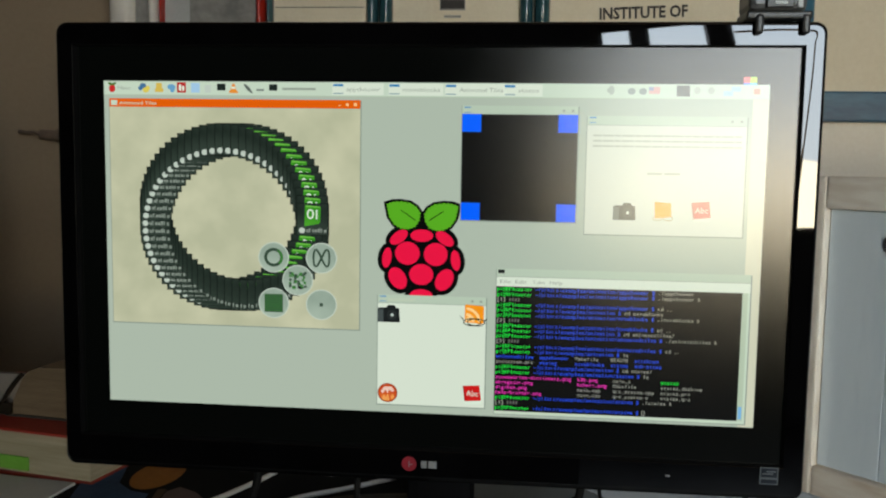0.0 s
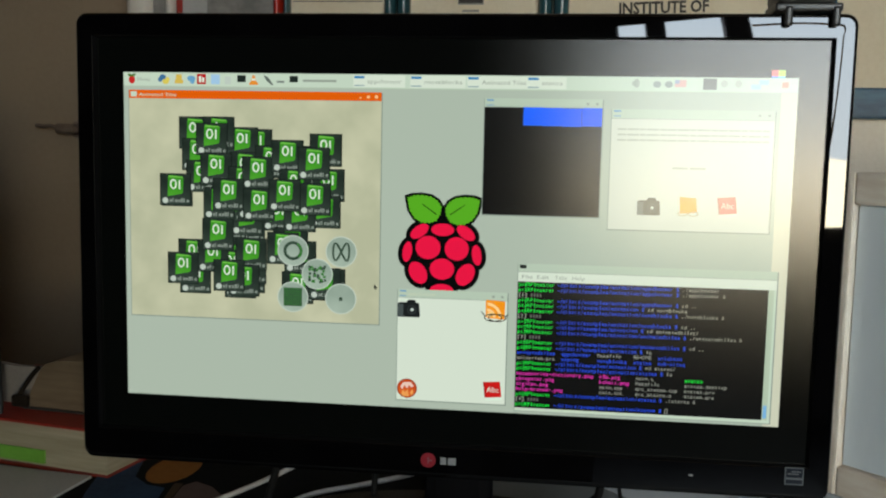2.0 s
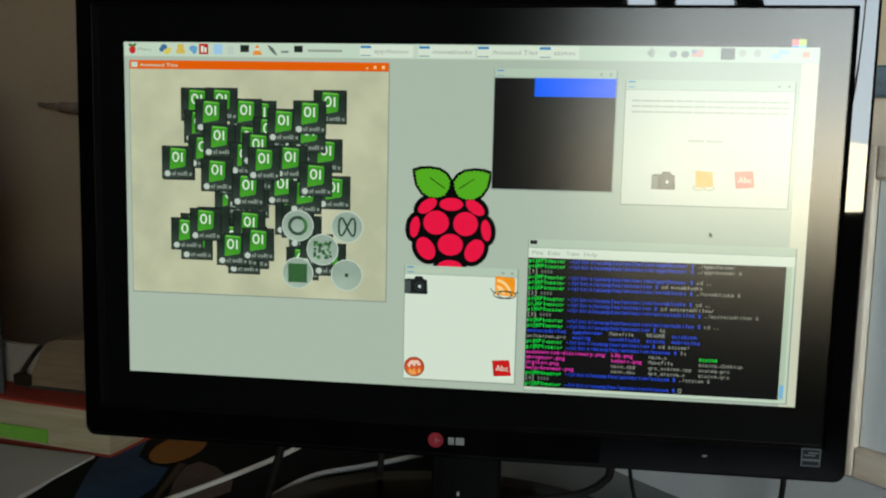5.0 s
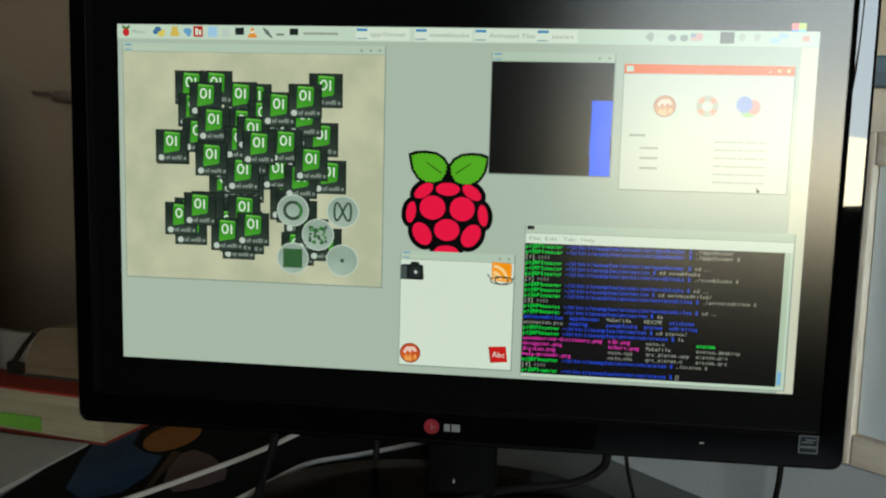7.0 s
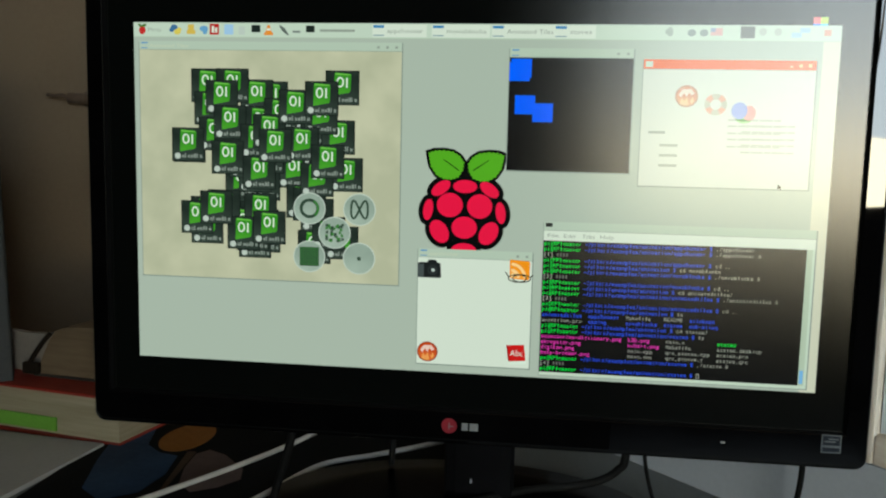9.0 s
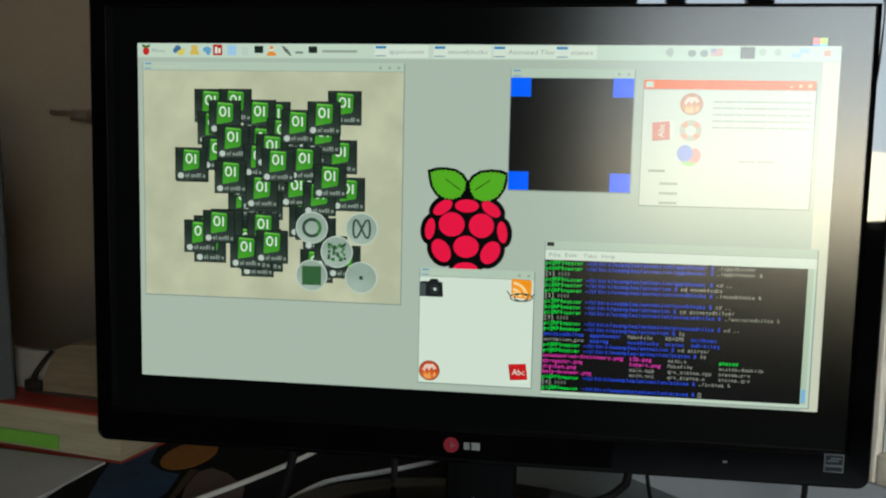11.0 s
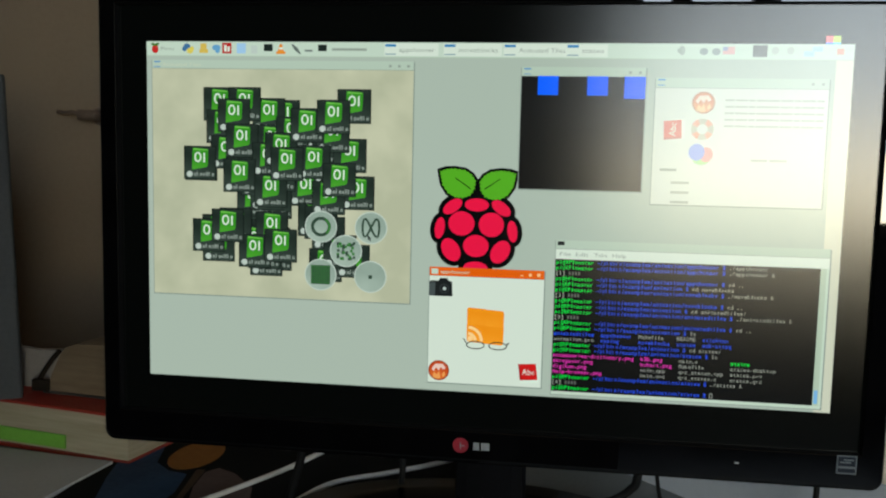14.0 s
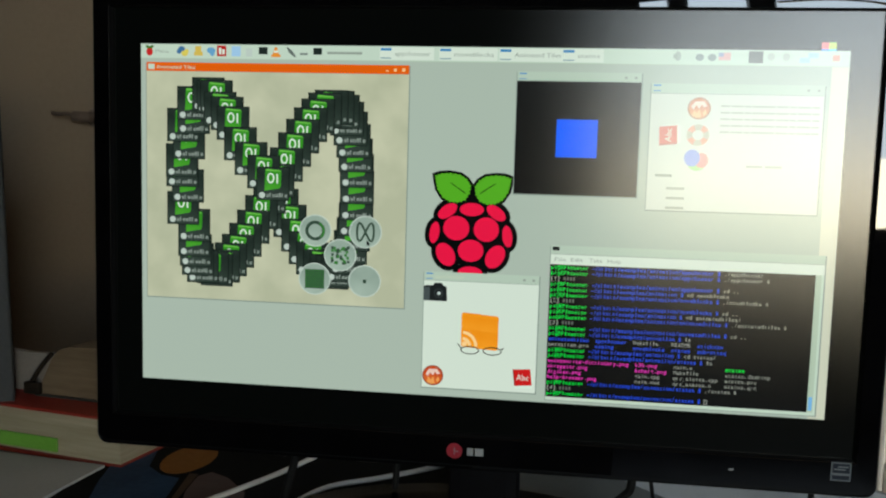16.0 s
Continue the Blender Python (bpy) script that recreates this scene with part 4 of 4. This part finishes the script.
# picture tiles
TW, TH = 11.7, 11.5
tile = thing("picture_tile", "dark picture tile with a green badge", "tile", at(96, 97, 0.4), "picture tiles")
part("plate_edge", rects((-TW, -TH, TW, TH)), TILEEDGE, tile)
part("plate", rects((-TW + 0.5, -TH + 0.5, TW - 0.5, TH - 0.5), d=0.005), TILEDARK, tile)
badge_ = part("badge", shape(bmesh.new(), [(-5.0, -10.2), (5.2, -9.4), (6.05, -8.6), (5.6, 1.8), (4.8, 3.0), (-5.9, 5.0), (-5.4, -9.2)], 0.010), TILEGREEN, tile, "green badge")
part("badge_shine", shape(bmesh.new(), [(-4.8, -9.9), (5.1, -9.1), (5.7, -8.4), (-4.9, -8.7)], 0.012), glow((112, 188, 74)), badge_)
bm = arc(bmesh.new(), -1.5, -3.8, 2.6, 3.6, 1.1, 0.014, n=20)
rect(bm, 2.5, -6.8, 3.6, -0.2, 0.0145)
part("badge_sign", bm, TILEWHITE, tile, "plain white sign")
part("dot", oval(bmesh.new(), -7.6, 8.0, 2.2, 2.1, 0.010, n=20), glow((188, 198, 188)), tile)
tagged(part("caption_bar", rects(*[(-4.4 + 2.15 * k + q, 7.2 - (0.9 if k in (1, 4, 5) else 0), -3.8 + 2.15 * k + q, 9.2) for k in range(7) for q in ((0.0,) if k in (1, 5) else (0.0, 0.95))], d=0.010), TILEGREYTXT, tile), kind="stuff")
tiles = [tile] + [copy_thing(tile, pose(0, 0, 0)) for _ in range(63)]

# blue blocks
block = thing("blue_block", "flat bright blue square block", "block", at(260, 21, 0.5), "blue blocks")
part("face", rects((0, 0, 13.28, 12.3)), BLUE, block)
blocks = [block] + [copy_thing(block, pose(0, 0, 0)) for _ in range(3)]


# small picture icons
def camera_icon(k=1.0):
    o = thing("camera_icon", "small black photo camera icon", "icon", group="picture icons")
    part("camera_body", shape(bmesh.new(), [(-7.6 * k, -3.2 * k), (-6 * k, -4 * k), (-1.6 * k, -4 * k), (-0.4 * k, -5.8 * k), (4.0 * k, -5.8 * k), (5.2 * k, -4 * k), (7.2 * k, -3.6 * k), (7.8 * k, 5.4 * k), (7.2 * k, 6 * k), (-7.6 * k, 6 * k)]), CAMBLACK, o)
    part("camera_grip", rects((-7.6 * k, -2.8 * k, -3.6 * k, 6 * k), d=0.012), CAMGREY, o)
    part("camera_lens", arc(bmesh.new(), 2.2 * k, 1 * k, 3.0 * k, 3.0 * k, 0.5 * k, 0.014), glow((56, 62, 62)), o)
    part("lens_glint", oval(bmesh.new(), 2.4 * k, 1 * k, 1.1 * k, 1.1 * k, 0.016), glow((190, 202, 196)), o)
    return o


def red_book_icon(k=1.0):
    o = thing("dictionary_icon", "small red dictionary icon", "icon", group="picture icons")
    part("page_edge", shape(bmesh.new(), [(-5.2 * k, 5.0 * k), (6.4 * k, 4.2 * k), (6.4 * k, -3.0 * k), (7.0 * k, -2.6 * k), (7.3 * k, 6.6 * k), (-4.6 * k, 7.4 * k)]), TILEWHITE, o)
    part("red_cover", shape(bmesh.new(), [(-6.6 * k, -5.8 * k), (5.3 * k, -6.6 * k), (6.7 * k, 4.4 * k), (-5.1 * k, 5.4 * k)], 0.006), BOOKRED, o)
    part("cover_spine", shape(bmesh.new(), [(-6.6 * k, -5.8 * k), (-5.5 * k, -5.9 * k), (-4.0 * k, 5.3 * k), (-5.1 * k, 5.4 * k)], 0.009), glow((158, 18, 20)), o)
    part("cover_word", words(bmesh.new(), "Abc", -4.0 * k, 1.4 * k, 8.6 * k, 4.2 * k, 0.012, 0.0), TILEWHITE, o)
    return o


def round_icon(k=1.0):
    o = thing("round_red_icon", "round orange and red flame icon", "icon", group="picture icons")
    part("red_disc", oval(bmesh.new(), 0, 0, 7.2 * k, 7.0 * k), FOXRED, o)
    part("flame_mark", shape(shape(bmesh.new(), [(-4.4 * k, 5 * k), (-3.0 * k, 1 * k), (-1.4 * k, 3 * k), (0.4 * k, 0.6 * k), (1.6 * k, 5.6 * k), (-1.6 * k, 6 * k)], 0.008), [(2.2 * k, 3 * k), (3.8 * k, 0.4 * k), (4.8 * k, 3 * k), (3.2 * k, 5 * k)], 0.008), glow((232, 156, 84)), o)
    part("pale_mark", shape(bmesh.new(), [(-5 * k, -1 * k), (-2.6 * k, -4.4 * k), (2.8 * k, -4.6 * k), (5 * k, -1.6 * k), (3 * k, -0.6 * k), (1.6 * k, -2.4 * k), (0, 0.2 * k), (-1.8 * k, -2 * k), (-3.4 * k, 0.8 * k)], 0.009), glow((232, 196, 182)), o)
    part("rim", arc(bmesh.new(), 0, 0, 7.2 * k, 7.0 * k, 0.9 * k, 0.008), glow((150, 60, 30)), o)
    return o


def ring_icon():
    o = thing("lifebuoy_icon", "white and red lifebuoy icon", "icon", group="picture icons")
    part("buoy", arc(bmesh.new(), 0, 0, 7.0, 6.8, 3.6), glow((158, 148, 132)), o)
    for a in (0, 90, 180, 270):
        part("buoy_band", arc(bmesh.new(), 0, 0, 7.05, 6.85, 3.5, 0.008, a + 25, a + 65, 6), RINGRED, o)
    return o


def cluster_icon():
    o = thing("three_ball_icon", "blue, red and green ball cluster icon", "icon", group="picture icons")
    part("green_ball", oval(bmesh.new(), 0.4, 3.2, 5.4, 3.6), glow((110, 190, 80)), o)
    part("red_ball", oval(bmesh.new(), 3.4, 0.2, 4.2, 4.8, 0.006), glow((216, 80, 90)), o)
    part("blue_ball", oval(bmesh.new(), -2.6, -1.2, 5.0, 5.4, 0.012), PURPLE, o)
    return o


def small_book_icon():
    o = thing("orange_book_icon", "small orange feed book icon with glasses", "icon", group="picture icons")
    part("orange_cover", shape(bmesh.new(), [(-5.6, -6.4), (5.4, -5.6), (6.2, 4.0), (-5.0, 5.0)]), BOOKORANGE, o)
    part("glasses", arc(arc(bmesh.new(), -3.2, 5.0, 3.4, 1.7, 0.5, 0.012), 3.8, 5.0, 3.4, 1.7, 0.5, 0.012), glow((150, 130, 70)), o)
    return o


app_cam, app_fox, app_abc = camera_icon(1.05), round_icon(1.0), red_book_icon(1.0)
st_cam, st_book, st_abc, st_fox, st_ring, st_ball = camera_icon(1.0), small_book_icon(), red_book_icon(1.0), round_icon(1.0), ring_icon(), cluster_icon()



def haze_tint(ob, amount):
    """Mixes an icon's colours towards the pale canvas, painting the glare's haze into them."""
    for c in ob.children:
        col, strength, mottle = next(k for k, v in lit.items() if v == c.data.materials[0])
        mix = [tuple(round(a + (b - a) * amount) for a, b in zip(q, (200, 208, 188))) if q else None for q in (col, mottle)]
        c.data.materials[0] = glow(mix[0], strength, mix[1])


# washed-out look of the states icons under glare, put into their colours
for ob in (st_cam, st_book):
    haze_tint(ob, 0.3)
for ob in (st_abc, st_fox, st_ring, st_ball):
    haze_tint(ob, 0.5)

# orange feed book of the chooser window: sliding quarters that open from a small to a large cover
def book_quarter(k):
    """A quarter of the cover with its outer corner rounded."""
    pts = [Vector(p) for p in ((-6.5, -6.5), (6.5, -5.7), (6.3, 6.5), (-6.3, 5.7))]
    c, before, after = pts[k], pts[k - 1], pts[(k + 1) % 4]
    soft = [c + (before - c).normalized() * 1.6, c + ((before - c).normalized() + (after - c).normalized()) * 0.45, c + (after - c).normalized() * 1.6]
    return [tuple(p) for p in pts[:k] + soft + pts[k + 1:]]


quarters = []
for k, (mu, mv) in enumerate(((-1, -1), (1, -1), (1, 1), (-1, 1))):
    q = thing("feed_book_quarter", "orange quarter of the feed book picture", "icon piece", group="feed book pieces")
    part("orange_cover", shape(bmesh.new(), book_quarter(k)), BOOKORANGE, q)
    if k == 3:
        bm = oval(bmesh.new(), -4.0, 3.6, 1.8, 1.8, 0.010)
        for r in (6.2, 10.4):
            arc(bm, -5.6, 5.2, r, r, 2.1, 0.010, -88, 0, 14)
        part("feed_arc", bm, BOOKLIGHT, q, "pale feed sign")
    quarters.append(q)
lenses = []
for k in range(2):
    q = thing("glasses_lens", "thin dark-rimmed glasses lens", "icon piece", group="feed book pieces")
    part("lens_rim", arc(bmesh.new(), 0, 0, 6.4, 2.9, 0.75), glow((50, 48, 34)), q)
    part("glasses_arm", shape(bmesh.new(), [(-6.0, -0.6), (-5.6, -1.4), (-8.2, -4.4), (-8.7, -4.0)] if k == 0 else [(5.4, -1.4), (6.0, -0.6), (8.0, -2.4), (7.5, -2.9)]), glow((74, 76, 66)), q)
    lenses.append(q)

# text of the states window: six sliding lines, a button word, and a small form
text_lines = []
for k in range(10):
    q = thing("text_line", "grey line of small unreadable text", "text line", group="text lines")
    part("line_bar", rects(*[(a, -0.6, a + w_, 0.6) for a, w_ in ((0, 5.9), (6.5, 7.6), (14.7, 4.0), (19.3, 8.3), (28.2, 4.6))]), FAINT, q)
    text_lines.append(q)
btn = thing("button_word", "short grey unreadable button word", "text line")
part("word_bar", rects((-11, -0.7, -1, 0.7), (0.5, -0.7, 11, 0.7)), FAINT, btn)
form = []
for k in range(4):
    q = thing("form_label", "short grey form label", "text line", group="form labels")
    part("label_bar", rects((0, -0.8, 11.5 if k else 10.5, 0.8)), GREYTEXT if not k else INKTEXT, q)
    form.append(q)

# orange highlight of the active window's title: three overlapping strips
strips = []
for k in range(3):
    q = thing("title_highlight", "bright orange strip across an active title bar", "title bar", group="title highlights")
    part("orange_strip", rects((0, 0, 77.4, 5.9)), ORANGE, q)
    if k == 0:
        part("strip_icon", rects((1.2, 1.2, 5.8, 4.8), d=0.02), BAR, q)
    if k == 2:
        part("strip_button", rects((61.6, 3.4, 63.4, 4.2), (67.0, 2.2, 69.0, 4.2), (72.6, 2.0, 74.8, 4.2), d=0.02), PALEORANGE, q)
    strips.append(q)
pointer = thing("mouse_pointer", "tiny dark arrow pointer", "pointer")
part("arrow", shape(bmesh.new(), [(0, 0), (0, 3.6), (0.9, 2.8), (1.5, 4.0), (2.1, 3.7), (1.6, 2.5), (2.6, 2.4)]), CAMBLACK, pointer)


# ---- movement ----
def spot(u, v, depth):
    return Matrix.Translation(at(u, v, depth))


def in_out_back(p):
    s, x = 1.70158 * 1.525, 2 * p
    return 0.5 * x * x * ((s + 1) * x - s) if x < 1 else 0.5 * ((x - 2) ** 2 * ((s + 1) * (x - 2) + s) + 2)


def out_elastic(p):
    return 0.0 if p <= 0 else 1.0 if p >= 1 else 2 ** (-10 * p) * math.sin((p - 0.075) * 2 * math.pi / 0.3) + 1


def scatter():
    """The 64 scattered places, by a small mixing generator."""
    state, out_ = 1, []

    def draw():
        nonlocal state
        r = 0
        for bits, mod in ((0, 2048), (10, 1024), (10, 1024)):
            state = (state * 1103515245 + 12345) & 0xFFFFFFFF
            r = (r << bits) ^ ((state >> 16) % mod)
        return r % 500 - 250

    for _ in range(64):
        x = draw()
        out_.append((x, draw()))
    return out_


def move_tiles():
    places = scatter()
    for i, ob in enumerate(tiles):
        a = i / 63 * 6.28
        ring_, rand_, eight = (250 * math.cos(a), 250 * math.sin(a)), places[i], (250 * math.sin(a), 250 * math.sin(2 * a))
        length, depth = 0.75 + 0.025 * i, 0.50 + 0.026 * i

        def put(p):
            return spot(96.0 + 0.2335 * p[0], 97.0 + 0.2245 * p[1], depth)

        def mix(p, q, k):
            return (p[0] + (q[0] - p[0]) * k, p[1] + (q[1] - p[1]) * k)

        rows = [(0.0, put(ring_))]
        for start, p, q in ((TILE_A, ring_, rand_), (TILE_B, rand_, eight)):
            for k in range(17):
                t = start + length * k / 16
                if t < 15.98:
                    rows.append((t, put(mix(p, q, in_out_back(k / 16)))))
        k = min(1.0, (16.0 - TILE_B) / length)
        rows.append((16.0, put(mix(rand_, eight, in_out_back(k)))))
        walk(ob, rows)


TILE_A, TILE_B = 0.78, 14.39
SQUARE = [(100, 100), (150, 100), (100, 150), (150, 150)]
TOP = [(100, 0), (150, 0), (200, 0), (250, 0)]
RIGHT = [(250, 100), (250, 150), (250, 200), (250, 250)]
LEFT = [(0, 150), (0, 100), (0, 50), (0, 0)]
INNER = [(50, 50), (200, 50), (50, 200), (200, 200)]
CORNERS = [(0, 0), (250, 0), (0, 250), (250, 250)]
STEPS = [(0.04, SQUARE), (1.28, TOP), (2.53, INNER), (3.78, TOP), (5.03, SQUARE), (6.28, RIGHT), (7.53, SQUARE), (8.78, LEFT), (10.03, CORNERS), (11.28, RIGHT), (12.53, CORNERS), (13.78, TOP), (15.03, SQUARE)]


def move_blocks():
    for i, ob in enumerate(blocks):
        def put(p):
            x, y = (min(max(q, 0), 250) for q in p)
            return spot(260.0 + 0.2653 * x, 21.2 + 0.2460 * y, 0.50 + 0.03 * i)

        rows, last = [(0.0, put(CORNERS[i]))], CORNERS[i]
        for start, places in STEPS:
            start += (0.20, 0.15, 0.10, 0.0)[i]
            for k in (0, 0.034, 0.067, 0.1, 0.134, 0.167, 0.2, 0.25, 0.3, 0.367, 0.434, 0.5, 0.6, 0.8):
                f_ = out_elastic(k)
                rows.append((start + k, put((last[0] + (places[i][0] - last[0]) * f_, last[1] + (places[i][1] - last[1]) * f_))))
            rows.append((start + 1.0, put(places[i])))
            last = places[i]
        walk(ob, [r for r in rows if r[0] <= 16.0] + ([(16.0, put(last))] if rows[-1][0] != 16.0 else []))


def hold(ob, *rows):
    """Rows of (from, to, place): the thing rests at each place, and glides to the next."""
    out_ = []
    for t0, t1, m in rows:
        inner = [t0 + 0.04, t1 - 0.04] if t1 - t0 > 0.2 else []
        out_ += [(t, m) for t in [t0] + inner + ([t1] if t1 > t0 else [])]
    walk(ob, out_)


def move_icons():
    B, F = 0.24, 0.42   # behind the window's face, and before it
    for ob, u, v in ((app_cam, 209.6, 163.0), (app_fox, 209.4, 220.8), (app_abc, 270.2, 219.4)):
        ob.matrix_basis = spot(u, v, F)
    hold(st_cam, (0, 6.47, spot(372.8, 86.6, F)), (6.62, 6.62, spot(352, 84, F)), (6.7, 16, spot(356, 84, B)))
    hold(st_book, (0, 6.47, spot(398.7, 86.0, F)), (6.62, 6.62, spot(398, 96, F)), (6.7, 16, spot(398, 94, B)))
    hold(st_abc, (0, 6.47, spot(424.4, 85.6, F)), (6.62, 6.62, spot(418, 95, F)), (6.7, 8.98, spot(418, 94, B)), (9.06, 9.06, spot(400, 70, F)), (9.12, 9.12, spot(384, 62, F) @ pose(0, 0, 0, 0, -45, 0)), (9.2, 16, spot(358.6, 54.7, F) @ pose(0, 0, 0, 0, -88, 0)))
    for ob, a, b_, c in ((st_fox, (357, 38), (372.8, 48.4), (376.4, 37.1)), (st_ring, (394, 40), (399.6, 47.9), (376.5, 54.0)), (st_ball, (425, 44), (425.3, 47.7), (376.2, 69.9))):
        hold(ob, (0, 6.6, spot(*a, B)), (6.66, 6.68, spot(*a, F)), (6.78, 8.90, spot(*b_, F)), (9.17, 16, spot(*c, F)))
    for k, ob in enumerate(text_lines):
        d_ = F + 0.003 * k
        one = spot(350.2 + 33.2 * (min(k, 8) % 3), 35.0 + 3.6 * (min(k, 8) // 3), d_)
        two = spot(405.4, 70.6 + 5.2 * (k % 6), d_)
        three = spot(389.8 + 27.6 * (k % 2), 35.4 + 4.1 * (k // 2), d_)
        hold(ob, (0, 6.48, one), (6.74, 8.91, two), (9.18, 16, three))
    hold(btn, (0, 6.48, spot(398.4, 60.6, F)), (6.62, 8.98, spot(420, 99.5, B)), (9.16, 16, spot(418.4, 73.3, F)))
    for k, ob in enumerate(form):
        u, v2, v3 = (351.0, 67.4, 80.3) if not k else (358.4, 75.6 + 6.5 * (k - 1), 88.5 + 6.3 * (k - 1))
        hold(ob, (0, 6.86, spot(u - 4, v2, B)), (6.96, 8.98, spot(u, v2, F)), (9.2, 16, spot(u, min(v3, 101.6), F)))
    # the feed book opens and slides to the middle of its window
    for k, (ob, (mu, mv)) in enumerate(zip(quarters, ((-1, -1), (1, -1), (1, 1), (-1, 1)))):
        small = spot(271.0 + 0.3 * mu, 161.6 + 0.3 * mv, F + 0.012 * k)
        mid = spot(252.0 + 3.4 * mu, 176.0 + 3.1 * mv, F + 0.012 * k)
        big = spot(240.6 + 6.1 * mu, 188.9 + 5.7 * mv + 0.5 * mu, F + 0.012 * k)
        hold(ob, (0, 11.95, small), (12.1, 12.1, mid), (12.24, 16, big))
    for k, ob in enumerate(lenses):
        m = 2 * k - 1
        small, big = spot(271.0 + 1.4 * m, 167.4, F + 0.08), spot(241.8 + 7.6 * m, 202.0, F + 0.08)
        hold(ob, (0, 11.95, small), (12.1, 12.1, spot(252.0 + 4.2 * m, 182.0, F + 0.08)), (12.24, 16, big))
    for k, ob in enumerate(strips):
        T_, S_, A_ = spot(4.1 + 53.35 * k, 12.5, 0.36 + 0.006 * k), spot(346.1 + 14.4 * k, 21.8, 0.36 + 0.006 * k), spot(201.8, 149.4, 0.36 + 0.006 * k)
        hold(ob, (0, 5.03, T_), (5.04, 11.94, S_), (11.95, 14.34, A_), (14.35, 16, T_))
    hold(pointer, (0, 1.0, spot(143.7, 143.5, 2.6)), (2.4, 2.4, spot(199.5, 147.6, 2.6)), (2.8, 2.8, spot(215.9, 155.9, 0.9)), (3.0, 3.1, spot(235, 166.5, 0.6)), (3.2, 3.3, spot(253.3, 175.2, 0.6)), (3.6, 3.6, spot(268.7, 186.1, 0.6)), (4.0, 4.2, spot(319.6, 177.5, 0.6)), (5.4, 9.5, spot(433.6, 99.4, 0.6)), (11.6, 12.2, spot(268, 163, 0.6)), (12.5, 13.6, spot(235.8, 157.7, 0.6)), (14.1, 14.5, spot(150, 126, 2.6)), (14.8, 16, spot(162, 130, 2.6)))


def motions():
    move_tiles()
    move_blocks()
    move_icons()


motions()
